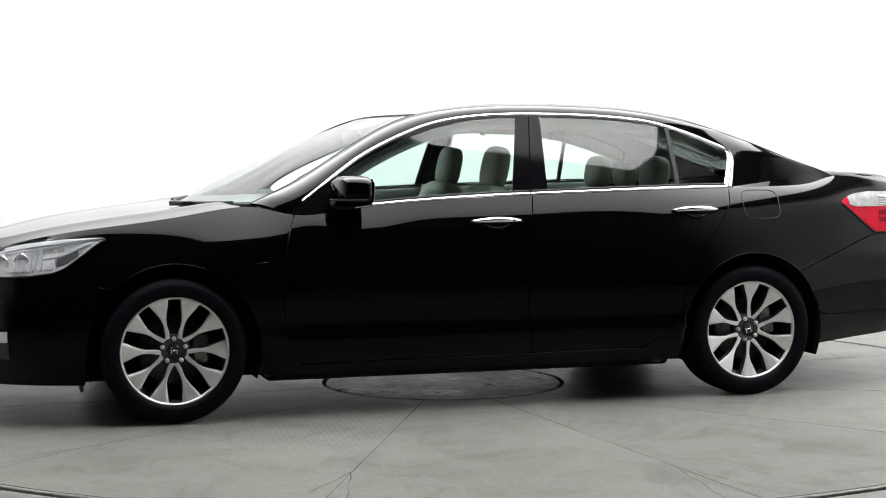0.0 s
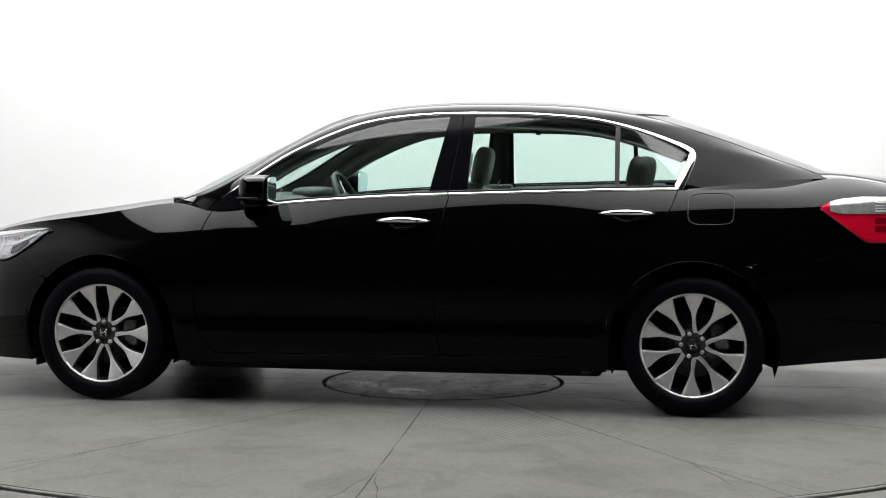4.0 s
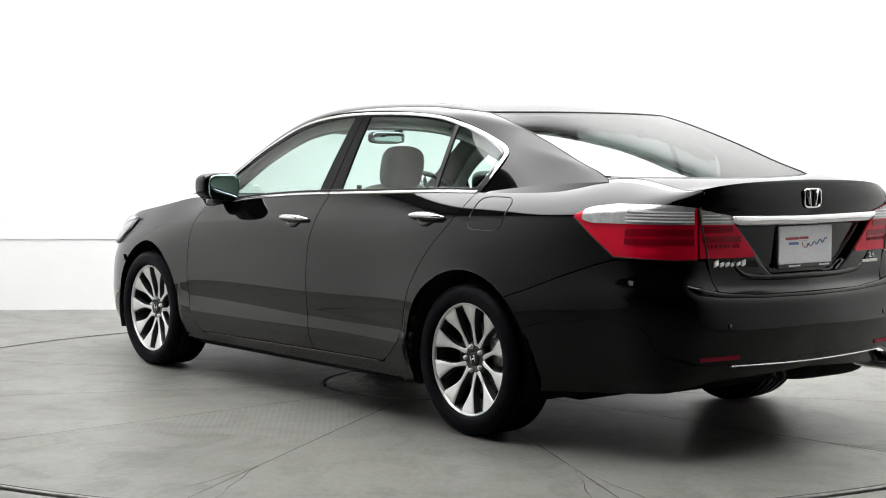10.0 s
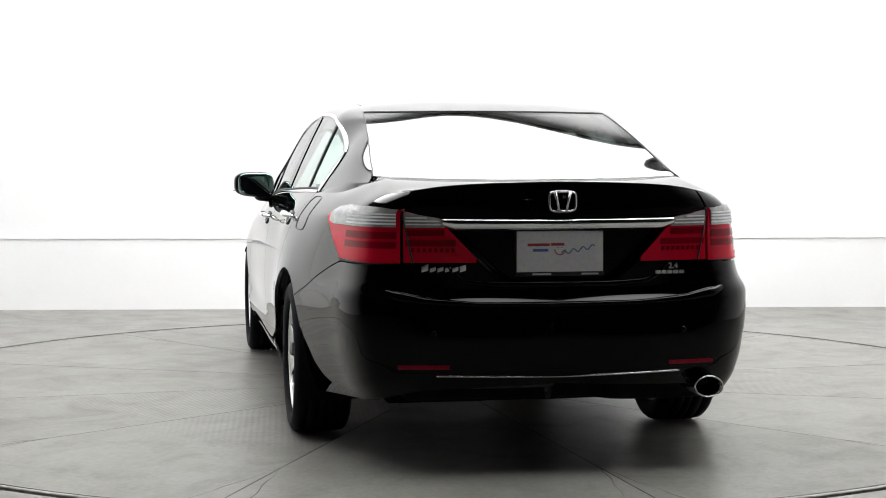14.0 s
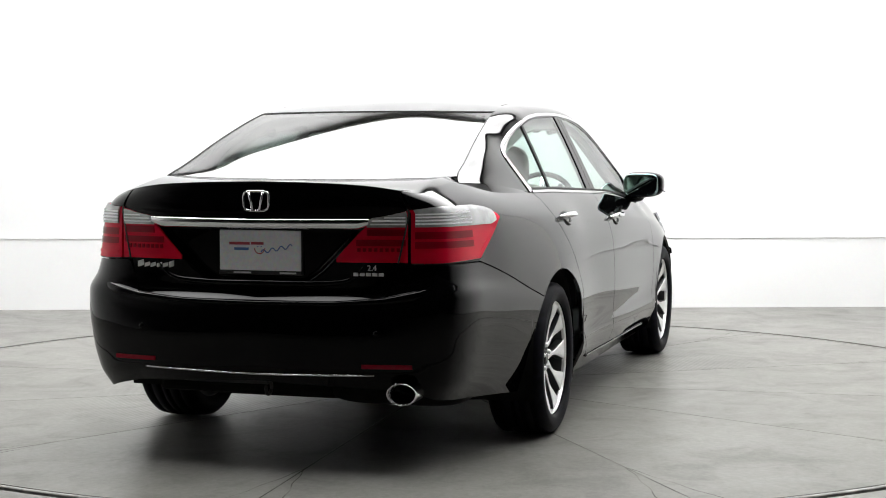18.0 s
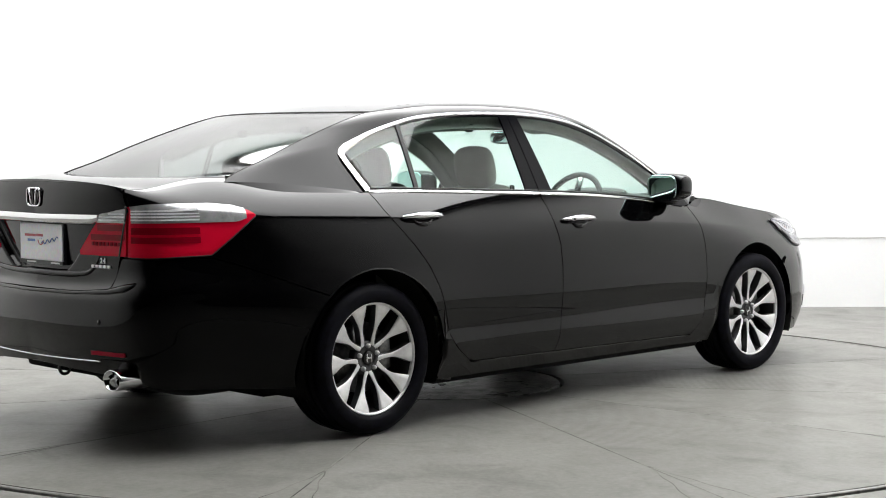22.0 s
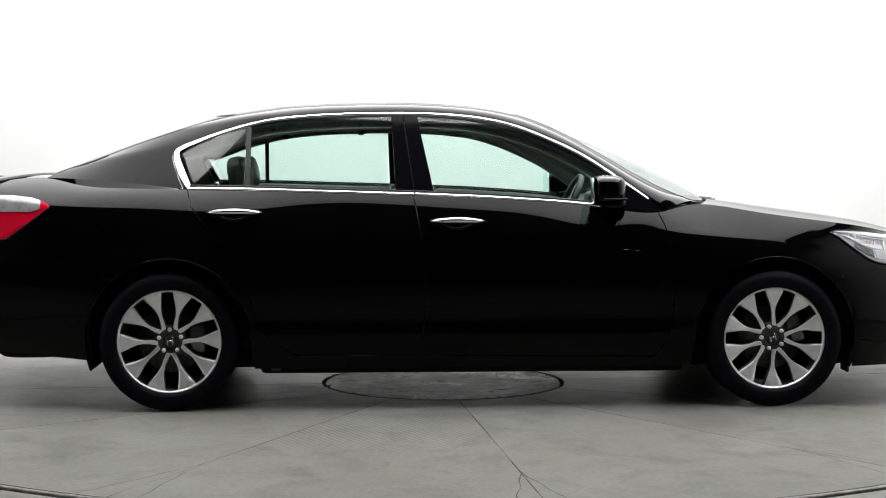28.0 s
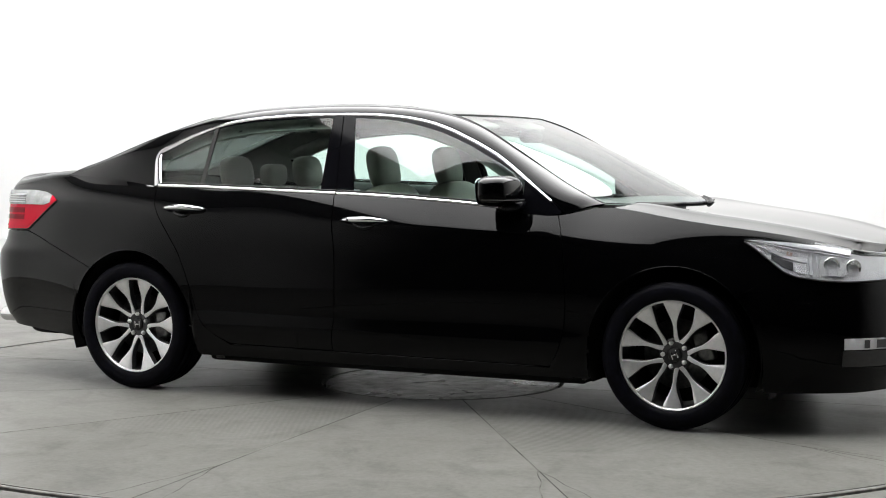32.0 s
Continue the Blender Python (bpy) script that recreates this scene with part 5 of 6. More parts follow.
under("lamp_edge", tube(lower(ls, q_at(ls, l_low(ls))) + (0, 0.003, 0), 0.004, 6), SEAL, tail)

li = np.linspace(s_rear(0.580), s_rear(0.315), 34)
i_top = steps([(s_rear(0.580), 0.961), (s_rear(0.445), 0.936), (s_rear(0.424), 0.902), (s_rear(0.40), 0.880), (s_rear(0.315), 0.790)])
inner_lamps = under("lid_lamp", region(li, np.full(34, 0.775), i_top(li), 12, 0.006, 0.012), RED, (lid, lid), "red and clear inner tail lamp on the boot lid")
ci = np.linspace(s_rear(0.577), s_rear(0.430), 24)
ci_top = np.maximum(i_top(ci) + 0.0005, 0.908)
under("clear_lens", region(ci, np.full(24, 0.903), ci_top, 5, 0.0105, 0.006), CLEAR_RIB, inner_lamps, "clear upper lens")
for z0 in (0.912, 0.924, 0.936):
    k = ci[(ci_top > z0 + 0.008)]
    under("lens_rib", region(k[1:-1], np.full(len(k) - 2, z0), np.full(len(k) - 2, z0 + 0.005), 3, 0.0135, 0.004), LAMP_IN, inner_lamps)
for z0, z1, y1 in ((0.872, 0.896, 0.43), (0.835, 0.858, 0.39)):
    k = np.linspace(s_rear(0.572), s_rear(y1), 16)
    under("dark_band", region(k, np.full(16, z0), np.full(16, z1), 3, 0.0085, 0.003), RED_DARK, inner_lamps, "dark red lens band")
for y in np.linspace(0.545, 0.40, 8):
    k = np.linspace(s_rear(y + 0.006), s_rear(y - 0.006), 3)
    under("lens_cell", region(k, np.full(3, 0.814), np.full(3, 0.828), 3, 0.010, 0.004), RED_DARK, inner_lamps)

seam_z = np.linspace(0.772, 0.968, 20)
seam_s = np.array([s_rear(float(lid_edge(z)) + 0.002) for z in seam_z])
under("lamp_gap", tube(lower(seam_s, q_at(seam_s, seam_z)) - (0.008, 0, 0), 0.0036, 6), SEAL, tail, "black gap between the outer and inner lamp")
k = np.linspace(s_rear(0.440), S_END, 40)
zt, zl = np.interp(k, [k[0], k[-1]], [0.934, 0.931]), np.interp(k, [k[0], k[4], k[-1]], [0.910, 0.896, 0.894])
half = np.stack([lower(k, q_at(k, zl + (zt - zl) * t)) - np.stack([np.full(40, o), 0 * k, 0 * k], -1) for t, o in ((0.0, 0.006), (0.10, 0.011), (0.52, 0.017), (0.90, 0.014), (1.0, 0.006))], 1)
part("chrome_strip", sheet(whole(half), 0.012), CHROME, lid, "wide bright chrome strip across the boot lid")

plate = part("plate", box(-2.418, -0.168, 0.737, -2.410, 0.158, 0.887, 0.003), PLATE_WHITE, lid, "white dealer plate with coloured bars of lettering", smooth=False)
part("plate_holder", join(box(-2.4095, -0.172, 0.722, -2.398, 0.162, 0.890, 0.003), box(-2.420, -0.170, 0.722, -2.4095, 0.160, 0.7365, 0.002)), PLASTIC, plate, "black plate holder", smooth=False)
for y0, y1, z0, z1, ink in ((0.118, 0.035, 0.832, 0.842, INK_RED), (0.030, -0.020, 0.833, 0.843, INK_RED), (0.098, 0.040, 0.812, 0.822, INK_BLUE), (0.100, 0.030, 0.7265, 0.7325, INK_WHITE), (-0.085, -0.150, 0.7265, 0.7325, INK_WHITE)):
    part("lettering_bar", box(-2.4215 if z0 < 0.75 else -2.4190, y1, z0, -2.4195 if z0 < 0.75 else -2.4178, y0, z1, 0.0), ink, plate, smooth=False)
part("lettering_bar", tube([(-2.4184, -0.01 - 0.125 * t, 0.806 + 0.024 * t + 0.007 * math.sin(t * 22)) for t in np.linspace(0, 1, 40)], 0.0022, 6), INK_BLUE, plate)
part("smile_arc", tube([(-2.4184, -0.004 + 0.020 * math.cos(a), 0.820 + 0.020 * math.sin(a)) for a in np.linspace(math.pi, 2 * math.pi, 16)], 0.002, 6), INK_RED, plate)
for y in (0.003, -0.011):
    part("smile_dot", moved(lathe([(0.0, 0.0025), (0.001, 0.0)], 10), Matrix.Translation((-2.4184, y, 0.826)) @ Matrix.Rotation(radians(90), 4, "Z")), INK_BLUE, plate)


def rear_x(y, z):
    s = np.array([s_rear(abs(y)) if abs(y) > 0.001 else S_END])
    return float(lower(s, q_at(s, np.array([z])))[0, 0])


# emblem: a plain rounded frame with two upright bars
ex = rear_x(0.0, 0.995) - 0.004
ring = [(ex - 0.002, 0.05 * math.copysign(abs(math.cos(a)) ** 0.45, math.cos(a)) * (1 + 0.06 * math.sin(a)) - 0.005, 0.995 + 0.036 * math.copysign(abs(math.sin(a)) ** 0.45, math.sin(a))) for a in np.linspace(0, 2 * math.pi, 48, endpoint=False)]
emblem = part("emblem", tube(ring, 0.0045, 8, closed=True), CHROME, lid, "plain chrome emblem frame")
for sgn in (1, -1):
    part("emblem_bar", tube([(ex - 0.004, sgn * 0.014 - 0.005, 0.963), (ex - 0.005, sgn * 0.020 - 0.005, 0.995), (ex - 0.004, sgn * 0.029 - 0.005, 1.028)], [0.006, 0.005, 0.0065], 8), CHROME, emblem)
# model badges: plain slanted bars, and the engine size
face_back_bar = ((0.0245, 0.022), (0.0215, 0.014), (0.0215, 0.014), (0.0215, 0.014), (0.0215, 0.014), (0.0215, 0.021))
y = 0.507
for w, h in face_back_bar:
    x = rear_x(y, 0.748)
    part("badge_bar", moved(box(-0.003, -w, 0.0, 0.002, 0.0, h, 0.001), Matrix.Translation((x - 0.002, y, 0.740)) @ Matrix.Shear("XZ", 4, (0.0, -0.3))), BADGE, lid)
    y -= w + 0.0055
for i in range(5):
    y = -0.372 - i * 0.0235
    part("badge_bar", moved(box(-0.003, -0.0185, 0.0, 0.002, 0.0, 0.012, 0.001), Matrix.Translation((rear_x(y, 0.731) - 0.002, y, 0.725))), BADGE, lid)



def lettering(text, size, depth):
    """Raised letters as a mesh, from the built-in font."""
    cu = bpy.data.curves.new(text, "FONT")
    cu.body, cu.size, cu.extrude, cu.align_x = text, size, depth, "CENTER"
    tmp = bpy.data.objects.new(text, cu)
    me = tmp.to_mesh()
    geo = [tuple(v.co) for v in me.vertices], [tuple(p.vertices) for p in me.polygons]
    tmp.to_mesh_clear()
    bpy.data.objects.remove(tmp)
    return geo


face_back = Matrix(((0, 0, -1, 0), (-1, 0, 0, 0), (0, 1, 0, 0), (0, 0, 0, 1)))
part("engine_badge", moved(lettering("2.4", 0.030, 0.002), Matrix.Translation((rear_x(-0.44, 0.755) - 0.003, -0.441, 0.744)) @ face_back), BADGE, lid, "chrome number badge", smooth=False)

# bumper details, exhaust, towing eye
for sgn in (1, -1):
    k = np.linspace(s_rear(0.60), s_rear(0.415), 14)
    g = region(k, np.full(14, 0.391), np.full(14, 0.407), 3, 0.004, 0.006)
    part("reflector", g if sgn > 0 else flipped_y(g), RED_DARK, rear_bumper, "dark red reflector")
k = np.linspace(s_rear(0.46), S_END, 30)
pts = lower(k, q_at(k, np.interp(k, [k[0], k[-1]], [0.366, 0.357])))
pts = np.concatenate([pts, (pts[::-1] * (1, -1, 1))[1:]])
part("chrome_line", tube(pts + (-0.003, 0, 0), 0.0034, 8), SATIN, rear_bumper, "thin chrome strip along the bumper foot")
for y in (0.47, -0.47):
    part("sensor", moved(lathe([(0.0, 0.011), (0.002, 0.010), (0.002, 0.0)], 20), Matrix.Translation((rear_x(y, 0.52), y, 0.52)) @ Matrix.Rotation(radians(90), 4, "Z")), PAINT, rear_bumper)
tip = []
for x, rx, rz in ((-2.24, 0.050, 0.034), (-2.30, 0.057, 0.040), (-2.452, 0.057, 0.0410), (-2.459, 0.0555, 0.0395), (-2.457, 0.052, 0.036), (-2.36, 0.051, 0.034)):
    tip.append([(x, -0.569 + rx * math.cos(a), 0.304 + rz * math.sin(a)) for a in np.linspace(0, 2 * math.pi, 40, endpoint=False)])
v = [p for r in tip for p in r]
f = [(i * 40 + j, i * 40 + (j + 1) % 40, (i + 1) * 40 + (j + 1) % 40, (i + 1) * 40 + j) for i in range(5) for j in range(40)]
pipe = part("exhaust_pipe", (v, f), CHROME, car, "oval chrome exhaust tip")
part("exhaust_inside", ([(-2.35, -0.569 + 0.050 * math.cos(a), 0.304 + 0.032 * math.sin(a)) for a in np.linspace(0, 2 * math.pi, 40, endpoint=False)], [tuple(range(40))]), UNDER, pipe)
part("silencer", moved(cushion(0.16, 0.28, 0.07, 0.5), Matrix.Translation((-2.06, -0.45, 0.285))), UNDER, car, "dark exhaust silencer")
part("towing_eye", tube([(-2.305 + 0.026 * math.cos(a), 0.012, 0.286 + 0.028 * math.sin(a)) for a in np.linspace(0, 2 * math.pi, 24, endpoint=False)], 0.007, 8, closed=True), PLASTIC, car, "black towing eye under the bumper")
part("rear_valance", sheet(np.stack([np.stack([lower(k, q_at(k, np.full(30, 0.345)))[:, 0] + 0.02 + 0.10 * t, lower(k, q_at(k, np.full(30, 0.345)))[:, 1], 0.345 - 0.045 * t + 0 * k], -1) for t in np.linspace(0, 1, 4)], 1), 0.0), PLASTIC, car)

# fuel door
fx = [(-1.365 - 0.207 * (0.5 + 0.5 * math.copysign(abs(math.cos(a)) ** 0.45, math.cos(a))), 0.924 + 0.068 * math.copysign(abs(math.sin(a)) ** 0.45, math.sin(a))) for a in np.linspace(0, 2 * math.pi, 72, endpoint=False)]
fs = s_x(np.array([p[0] for p in fx]))
pts = lower(fs, q_at(fs, np.array([p[1] for p in fx])))
part("fuel_door", tube(pts + (0, 0.0004, 0), 0.0022, 6, closed=True), SEAL, car, "fuel filler door outline in the quarter panel")

# rounded ledge along the rear bumper's top: a bar added for its bright crescent
ys = np.linspace(0.70, 0.0, 40)
ledge_z = np.interp(ys, [0.0, 0.30, 0.50, 0.62, 0.70], [0.620, 0.622, 0.634, 0.652, 0.684])
sb = np.array([s_rear(y) for y in ys])
half = lower(sb, q_at(sb, ledge_z))
half[:, 0] += np.interp(ys, [0.0, 0.45, 0.70], [0.005, 0.008, 0.020])
half[:, 1] -= np.interp(ys, [0.0, 0.50, 0.70], [0.0, 0.002, 0.012])
line = np.concatenate([half, (half[::-1] * (1, -1, 1))[1:]])
wide = list(np.interp(ys, [0.0, 0.35, 0.48, 0.60, 0.66, 0.70], [0.010, 0.011, 0.015, 0.024, 0.018, 0.004]))
part("bumper_ledge", tube(line, wide + wide[::-1][1:], 16), PAINT, rear_bumper)
# upturned lip under the plate recess: a bar added to catch a highlight
lip = along([(-0.426, 0.785), (-0.395, 0.738), (-0.356, 0.710), (-0.29, 0.697), (0.0, 0.692), (0.29, 0.697), (0.356, 0.710), (0.395, 0.738), (0.426, 0.785)], 70)
part("recess_lip", tube([(rear_x(y, z) + 0.002, y, z) for y, z in lip], [0.003 + 0.010 * (1 - abs(t) ** 4) for t in np.linspace(-1, 1, 70)], 12), PAINT, lid)

# ---------------------------------------------------------------- headlamps and front
hs = np.concatenate([np.linspace(s_x(1.675), s_x(2.05), 26), np.linspace(s_x(2.05), s_front(0.50), 12)[1:]])
h_top = steps([(s_front(0.50), 0.738), (s_x(2.17), 0.748), (s_x(2.0), 0.782), (s_x(1.85), 0.800), (s_x(1.70), 0.806), (s_x(1.675), 0.803)])
h_low = steps([(s_front(0.50), 0.650), (s_x(2.1), 0.642), (s_x(2.0), 0.648), (s_x(1.90), 0.662), (s_x(1.85), 0.682), (s_x(1.78), 0.735), (s_x(1.72), 0.776), (s_x(1.675), 0.800)])
heads = under("headlamp", region(hs, h_low(hs), h_top(hs), 10, 0.003, 0.012), LAMP_IN, (car, car), "clear headlamp with bright reflectors")


def head_piece(name, xa, xb, fa, fb, lift, mat, label=""):
    k = np.linspace(s_x(xa), s_x(xb), 12)
    lo, hi = h_low(k), h_top(k)
    return under(name, region(k, lo + (hi - lo) * fa, lo + (hi - lo) * fb, 6, lift, 0.006), mat, heads, label)


head_piece("side_bowl", 1.80, 1.89, 0.14, 0.40, 0.007, POCKET, "dark side reflector bowl")
head_piece("lamp_divider", 1.955, 1.968, 0.1, 0.80, 0.008, PLATED)
head_piece("bowl", 2.0, 2.09, 0.14, 0.78, 0.007, LAMP_IN, "bright projector housing")
head_piece("brow", 1.69, 2.12, 0.86, 0.98, 0.010, PLATED, "satin brow strip")
head_piece("brow_shadow_gap", 1.70, 2.12, 0.79, 0.82, 0.009, PLATED)
head_piece("reflector_facet", 1.74, 1.945, 0.46, 0.60, 0.008, PLATED, "satin reflector facet")
head_piece("reflector_facet", 1.90, 1.945, 0.12, 0.42, 0.008, LAMP_IN, "bright reflector facet")
for k in range(5):
    head_piece("reflector_rib", 1.760 + 0.036 * k, 1.766 + 0.036 * k, 0.62, 0.78, 0.009, PLATED)
for k in range(3):
    head_piece("bowl_step", 1.988 + 0.036 * k, 1.994 + 0.036 * k, 0.12, 0.76, 0.009, PLATED)
head_piece("indicator", 1.86, 1.885, 0.58, 0.70, 0.008, material("amber_lens", (0.42, 0.30, 0.26), rough=0.15, coat=1.0))
for x in (2.045, 2.13):
    s0 = np.array([s_x(x)])
    c = lower(s0, q_at(s0, (h_low(s0) + h_top(s0)) / 2))[0]
    n2 = plan_normal(s0)[0]
    g = moved(lathe([(0.004, 0.034), (0.012, 0.033), (0.010, 0.029), (-0.002, 0.020), (-0.004, 0.0)], 28), Matrix.Translation(tuple(c)) @ Matrix.Rotation(math.atan2(n2[1], n2[0]) - math.pi / 2, 4, "Z"))
    under("projector", g, CHROME, heads, "round projector lens")
lo = lower(hs, q_at(hs, h_low(hs)))
hi = lower(hs, q_at(hs, h_top(hs)))
under("lamp_seal", tube(np.concatenate([lo, hi[::-1]]) + (0.003, 0.004, 0.0), 0.0035, 6, closed=True), SEAL, heads, "black seal round the headlamp")
under("lens", region(hs, h_low(hs) - 0.002, h_top(hs) + 0.002, 10, 0.018, 0.012), LENS, heads, "clear headlamp cover")

k = np.linspace(s_x(2.08), s_front(0.50), 16)
fogs = under("fog_lamp", region(k, np.full(16, 0.366), np.full(16, 0.412), 5, 0.006, 0.010), LAMP_IN, (front_bumper, front_bumper), "narrow chrome fog lamp")
for a, b in ((0.25, 0.32), (0.42, 0.60)):
    kk = np.linspace(k[0] + (k[-1] - k[0]) * a, k[0] + (k[-1] - k[0]) * b, 6)
    under("fog_cell", region(kk, np.full(6, 0.372), np.full(6, 0.406), 3, 0.009, 0.004), POCKET, fogs)
k = np.linspace(s_x(2.075), s_front(0.42), 16)
under("fog_recess", region(k, np.full(16, 0.295), np.full(16, 0.360), 4, 0.004, 0.006), PLASTIC, (front_bumper, front_bumper), "black recess under the fog lamp")
k = np.linspace(s_front(0.48), 0.0, 20)
for z0, z1, nm in ((0.52, 0.70, "grille"), (0.27, 0.40, "lower_intake")):
    half = np.stack([lower(k, q_at(k, np.full(20, z0 + (z1 - z0) * t))) for t in np.linspace(0, 1, 6)], 1)
    gr = part(nm, sheet(whole(half), 0.01, 0.006), PLASTIC, front_bumper, "black plastic grille")
    for z in np.linspace(z0 + 0.02, z1 - 0.02, 5):
        line = lower(k, q_at(k, np.full(20, z)))
        line = np.concatenate([line, (line[::-1] * (1, -1, 1))[1:]])
        part("grille_bar", tube(line + (0.010, 0, 0), 0.006, 6), CHROME if nm == "grille" else PLASTIC, gr)

# wipers and cowl
v = np.linspace(-1, 1, 40)
cowl = np.zeros((40, 5, 3))
for j, t in enumerate(np.linspace(0, 1, 5)):
    cowl[:, j] = np.stack([1.285 - 0.235 * v ** 2 - 0.05 * t, 0.735 * v, 0.930 + 0.016 * v ** 2 - 0.004 * t], -1)
part("cowl", sheet(cowl, 0.02), PLASTIC, car, "black cowl panel")
for y0, y1 in ((-0.56, 0.10), (0.02, 0.62)):
    g = tube([(1.255 - 0.235 * (y / 0.735) ** 2, y, 0.938 + 0.018 * (y / 0.735) ** 2) for y in np.linspace(y0, y1, 14)], 0.006, 8)
    wp = part("wiper", g, PLASTIC, car, "black windscreen wiper")
    part("wiper_arm", tube([(1.285 - 0.235 * (y0 / 0.735) ** 2, y0, 0.934), (1.270 - 0.235 * ((y0 + y1) / 1.47) ** 2, (y0 + y1) / 2, 0.943)], [0.010, 0.005], 8), PLASTIC, wp)

# ---------------------------------------------------------------- inside
def seat(x, y):
    """A front seat with its parts, and its headrest."""
    st = part("seat", moved(cushion(0.27, 0.25, 0.095, 0.45), Matrix.Translation((x + 0.20, y, 0.43)) @ Matrix.Rotation(radians(-6), 4, "Y")), LEATHER, car, "grey-beige leather front seat")
    part("backrest", moved(cushion(0.085, 0.245, 0.30, 0.48), Matrix.Translation((x - 0.085, y, 0.725)) @ Matrix.Rotation(radians(-14), 4, "Y")), LEATHER, st)
    for sgn in (1, -1):
        part("bolster", moved(cushion(0.075, 0.055, 0.24, 0.6), Matrix.Translation((x - 0.04, y + sgn * 0.205, 0.70)) @ Matrix.Rotation(radians(-14), 4, "Y")), LEATHER, st)
        part("headrest_post", tube([(x - 0.15, y + sgn * 0.05, 0.96), (x - 0.175, y + sgn * 0.05, 1.06)], 0.006, 8), CHROME, st)
    part("headrest", moved(cushion(0.050, 0.118, 0.108, 0.62), Matrix.Translation((x - 0.180, y, 1.098)) @ Matrix.Rotation(radians(-12), 4, "Y")), LEATHER, st)
    return st


for y in (0.37, -0.37):
    seat(-0.07, y)
bench = part("rear_bench", moved(cushion(0.27, 0.66, 0.09, 0.35), Matrix.Translation((-0.72, 0, 0.42))), LEATHER, car, "grey-beige leather rear bench")
for y in (0.34, -0.34):
    part("backrest", moved(cushion(0.085, 0.30, 0.29, 0.42), Matrix.Translation((-1.02, y, 0.70)) @ Matrix.Rotation(radians(-18), 4, "Y")), LEATHER, bench)
    part("headrest", moved(cushion(0.050, 0.122, 0.088, 0.66), Matrix.Translation((-1.11, y + (0.02 if y > 0 else -0.02), 1.068)) @ Matrix.Rotation(radians(-10), 4, "Y")), LEATHER, bench)
part("headrest", moved(cushion(0.045, 0.10, 0.06, 0.6), Matrix.Translation((-1.11, 0, 1.055))), LEATHER, bench)
part("centre_backrest", moved(cushion(0.075, 0.12, 0.27, 0.45), Matrix.Translation((-1.01, 0, 0.69)) @ Matrix.Rotation(radians(-18), 4, "Y")), LEATHER, bench)
part("parcel_shelf", box(-1.90, -0.60, 0.955, -1.12, 0.60, 0.985, 0.01), CARPET, car, "dark parcel shelf", smooth=False)
part("cabin_floor", box(-1.10, -0.72, 0.272, 1.00, 0.72, 0.30, 0.01), CARPET, car, "dark cabin carpet", smooth=False)
v = np.linspace(-1, 1, 25)
prof = [(1.20, 0.930), (1.05, 0.945), (0.85, 0.950), (0.70, 0.945), (0.62, 0.925), (0.60, 0.88), (0.63, 0.70), (0.70, 0.50), (0.80, 0.32)]
P = np.array([[(x - (0.04 if x > 1.0 else 0) * a ** 2, 0.70 * a, z + 0.012 * math.exp(-((a + 0.53) / 0.22) ** 2) * (1 if 0.6 <= x < 1 else 0)) for a in v] for x, z in prof])
dash = part("dashboard", sheet(P, 0.02, ref=np.array([1.1, 0, 0.4])), DASH, car, "dark grey dashboard")
part("instrument_hood", moved(cushion(0.10, 0.17, 0.035, 0.6), Matrix.Translation((0.68, -0.37, 0.955))), DASH, dash)
part("centre_console", box(-0.10, -0.11, 0.28, 0.70, 0.11, 0.56, 0.03), DASH, car, "dark centre console")
tilt = Matrix.Translation((0.475, -0.37, 0.895)) @ Matrix.Rotation(radians(-64), 4, "Y")
ringp = [tuple(tilt @ Vector((0.182 * math.cos(a), 0.182 * math.sin(a), 0))) for a in np.linspace(0, 2 * math.pi, 48, endpoint=False)]
wheel_s = part("steering_wheel", tube(ringp, 0.0145, 10, closed=True), DASH, car, "dark leather steering wheel")
part("wheel_boss", moved(cushion(0.07, 0.085, 0.03, 0.6), tilt @ Matrix.Translation((0, 0, -0.015))), DASH, wheel_s)
for a in (0.0, math.pi / 2, -math.pi / 2):
    part("wheel_spoke", moved(cushion(0.065, 0.018, 0.010, 0.5), tilt @ Matrix.Rotation(a, 4, "Z") @ Matrix.Translation((0.115, 0, -0.006))), SATIN if a == 0 else DASH, wheel_s)
part("steering_column", tube([tuple(tilt @ Vector((0, 0, -0.03))), tuple(tilt @ Vector((0, 0, -0.25)))], 0.045, 12), DASH, wheel_s)
mir = part("inside_mirror", moved(cushion(0.022, 0.115, 0.034, 0.5), Matrix.Translation((0.385, 0.0, 1.255))), PLASTIC, car, "black inside mirror")
part("mirror_face", moved(cushion(0.003, 0.105, 0.028, 0.5), Matrix.Translation((0.364, 0.0, 1.255))), MIRROR, mir)
part("mirror_stem", tube([(0.385, 0, 1.255), (0.395, 0, 1.290)], 0.012, 8), PLASTIC, mir)
lining = roof[1:-1, 1:-1] * (1, 0.98, 1) - (0, 0, 0.030)
part("headliner", sheet(lining, 0.0), HEADLINER, car, "light grey cloth roof lining")
for y in (0.30, -0.30):
    part("sun_visor", moved(cushion(0.075, 0.17, 0.010, 0.5), Matrix.Translation((0.22, y, 1.318)) @ Matrix.Rotation(radians(18), 4, "Y")), HEADLINER, car, "light grey sun visor")
Q = R.copy()
Q[..., 1] -= 0.030
Q[..., 2] -= 0.016
both("pillar_lining", sheet(Q[:, ::3], 0.0), TRIM_GREY, car, "grey pillar lining")
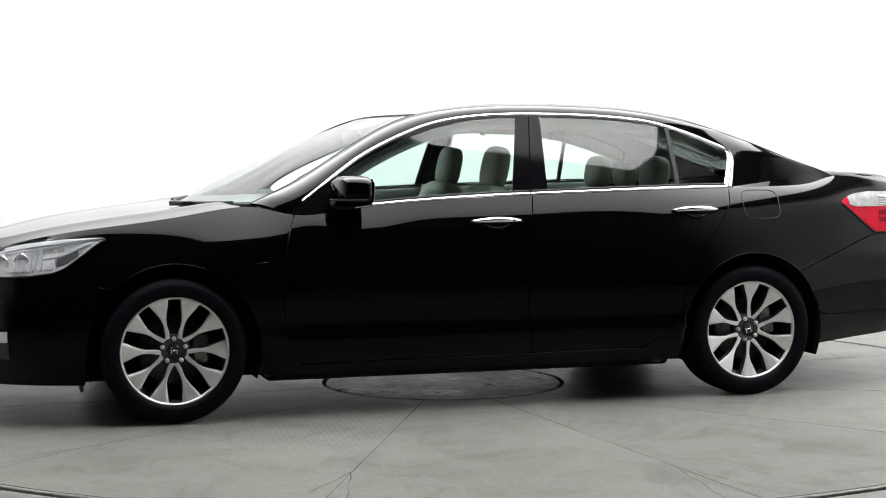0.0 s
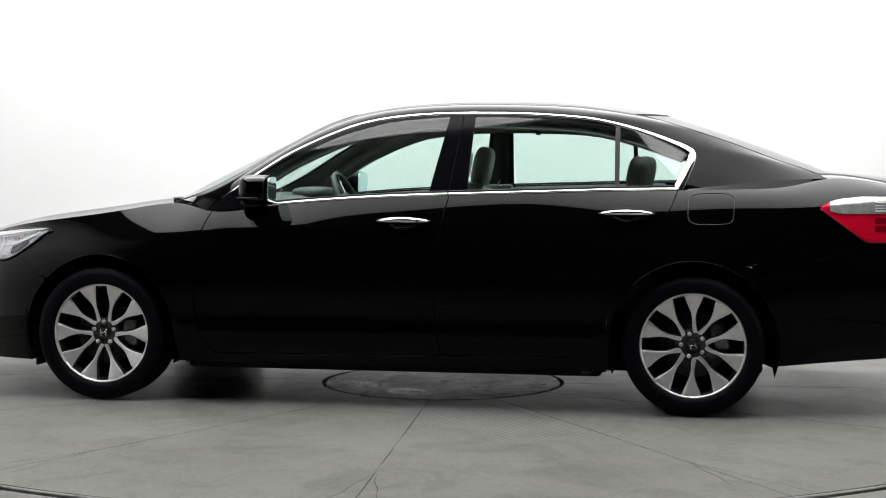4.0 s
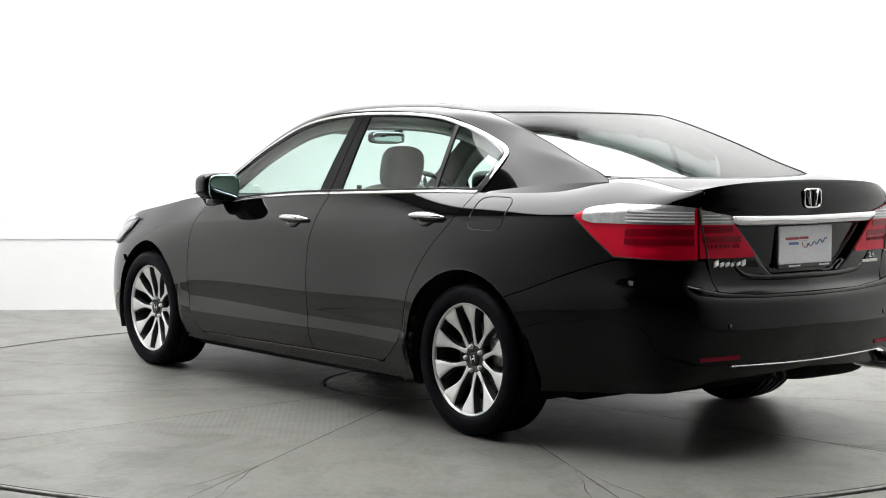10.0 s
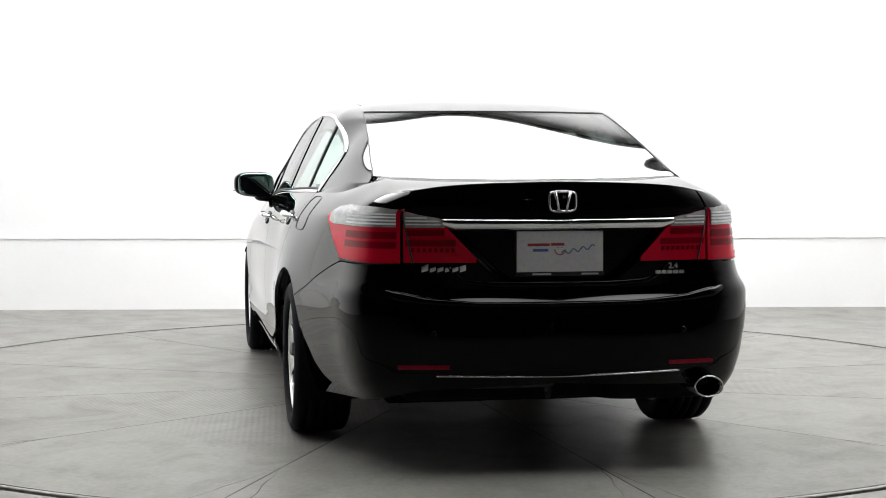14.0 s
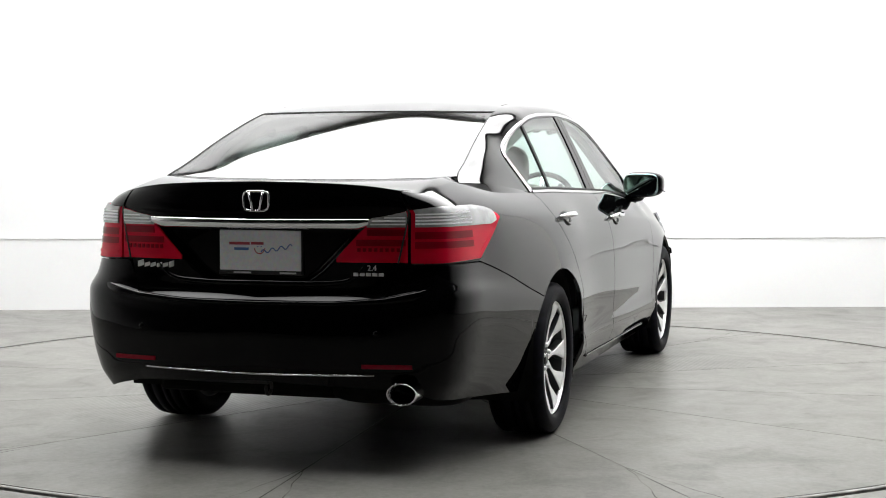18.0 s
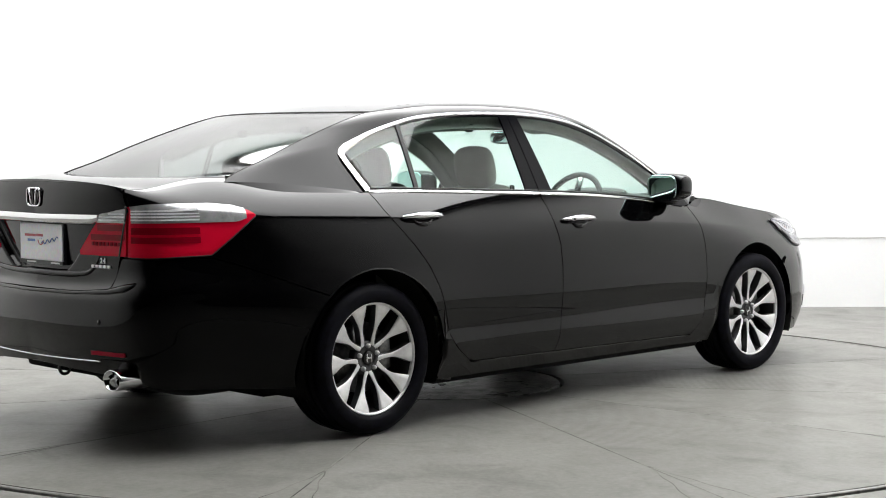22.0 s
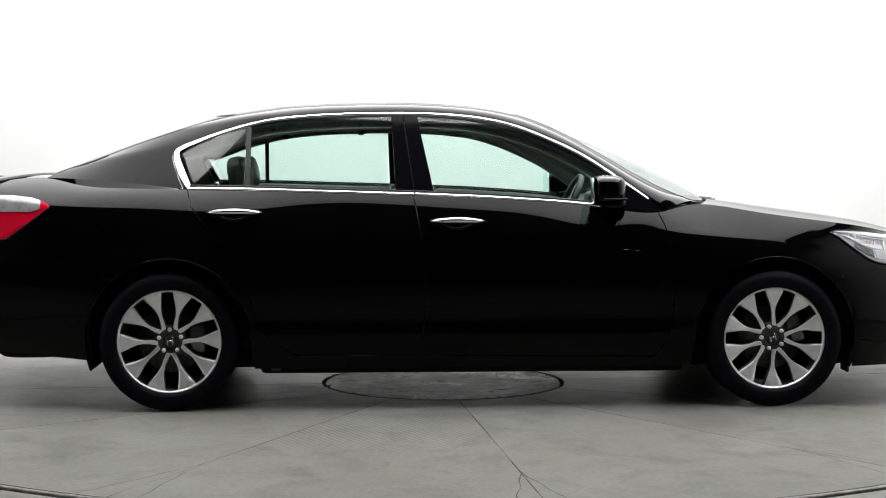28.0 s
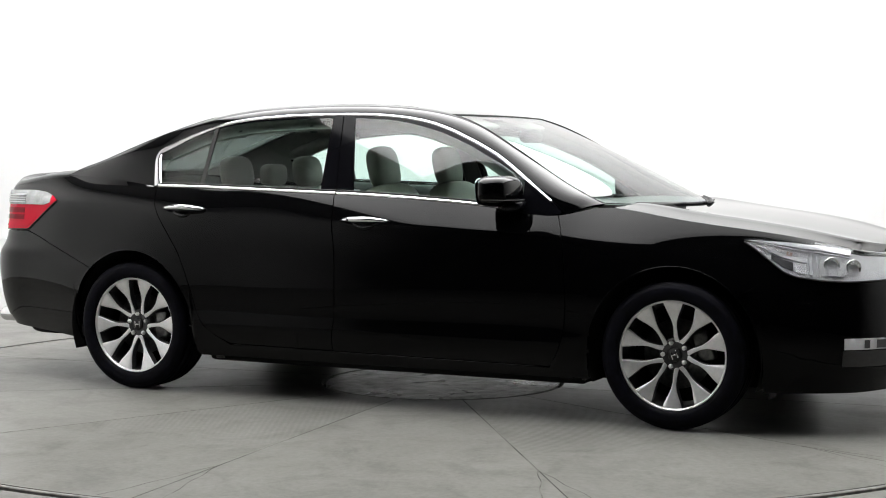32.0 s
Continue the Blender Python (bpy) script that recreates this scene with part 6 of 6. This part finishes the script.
for xa, xb, owner in ((0.78, -0.23, front_doors), (-0.28, -1.20, rear_doors)):
    xs = np.linspace(xa, xb, 24)
    P = np.zeros((24, 6, 3))
    for j, (h, o) in enumerate(((0.004, 0.035), (-0.004, 0.060), (-0.10, 0.075), (-0.22, 0.050), (-0.24, 0.095), (-0.55, 0.080))):
        P[:, j] = np.stack([xs, edge(s_x(xs))[:, 1] - o, belt_z(xs) + h], -1)
    under("door_lining", sheet(P, 0.0), DASH, owner, "dark grey door lining")
c2 = along(OUT[1:20], 120)
tan = np.gradient(c2, axis=0)
tan /= np.linalg.norm(tan, axis=1, keepdims=True)
inw = np.stack([tan[:, 1], -tan[:, 0]], 1)
if inw[50] @ (np.array([-0.3, 1.0]) - c2[50]) < 0:
    inw = -inw
P = np.zeros((120, 5, 3))
for j, t in enumerate(np.linspace(0, 1, 5)):
    c = c2 + inw * (0.008 + 0.062 * t)
    P[:, j] = np.stack([c[:, 0], side_y(c[:, 0], c[:, 1]) - 0.040 - 0.020 * math.sin(math.pi * t), c[:, 1]], -1)
both("door_frame_lining", sheet(P, 0.012), TRIM_GREY, car, "grey inner lining above the side windows")
both("pillar_lining", box(-0.36, 0.695, 0.42, -0.20, 0.725, 1.00, 0.01), HEADLINER, car)
for x, z in ((-0.52, 1.288), (-0.925, 1.266)):
    both("coat_hook", moved(cushion(0.016, 0.022, 0.020, 0.6), Matrix.Translation((x, 0.590, z))), DASH, car, "small dark hook under the roof lining")
both("grab_handle", tube([(0.13 - 0.24 * t, 0.560 - 0.030 * math.sin(math.pi * t), 1.290 - 0.018 * math.sin(math.pi * t)) for t in np.linspace(0, 1, 12)], 0.009, 8), TRIM_GREY, car, "grey grab handle under the roof lining")
part("seat_belt", tube([(-0.30, 0.66, 1.02), (-0.20, 0.60, 0.80), (-0.05, 0.52, 0.50)], 0.012, 6, flat=0.2), SEAL, car, "black seat belt")
part("seat_belt", tube([(-0.30, -0.66, 1.02), (-0.20, -0.60, 0.80), (-0.05, -0.52, 0.50)], 0.012, 6, flat=0.2), SEAL, car, "black seat belt")

# ---------------------------------------------------------------- movement
SPIN = spline([0.0, 6.4, 12.8, 19.2, 25.6, 32.0], [197.475, 152.986, 108.875, 64.565, 19.786, -25.376])


def motions():
    rows_car, rows_table = [], []
    for k in range(33):
        a = float(SPIN(float(k)))
        off = Matrix.Rotation(radians(a), 3, "Z") @ Vector((0.101, 0.0016, 0.0))
        rows_car.append((float(k), pose(off.x, off.y, 0, 0, 0, a)))
        rows_table.append((float(k), pose(0, 0, 0, 0, 0, a)))
    walk(car, rows_car)
    walk(turntable, rows_table)


motions()
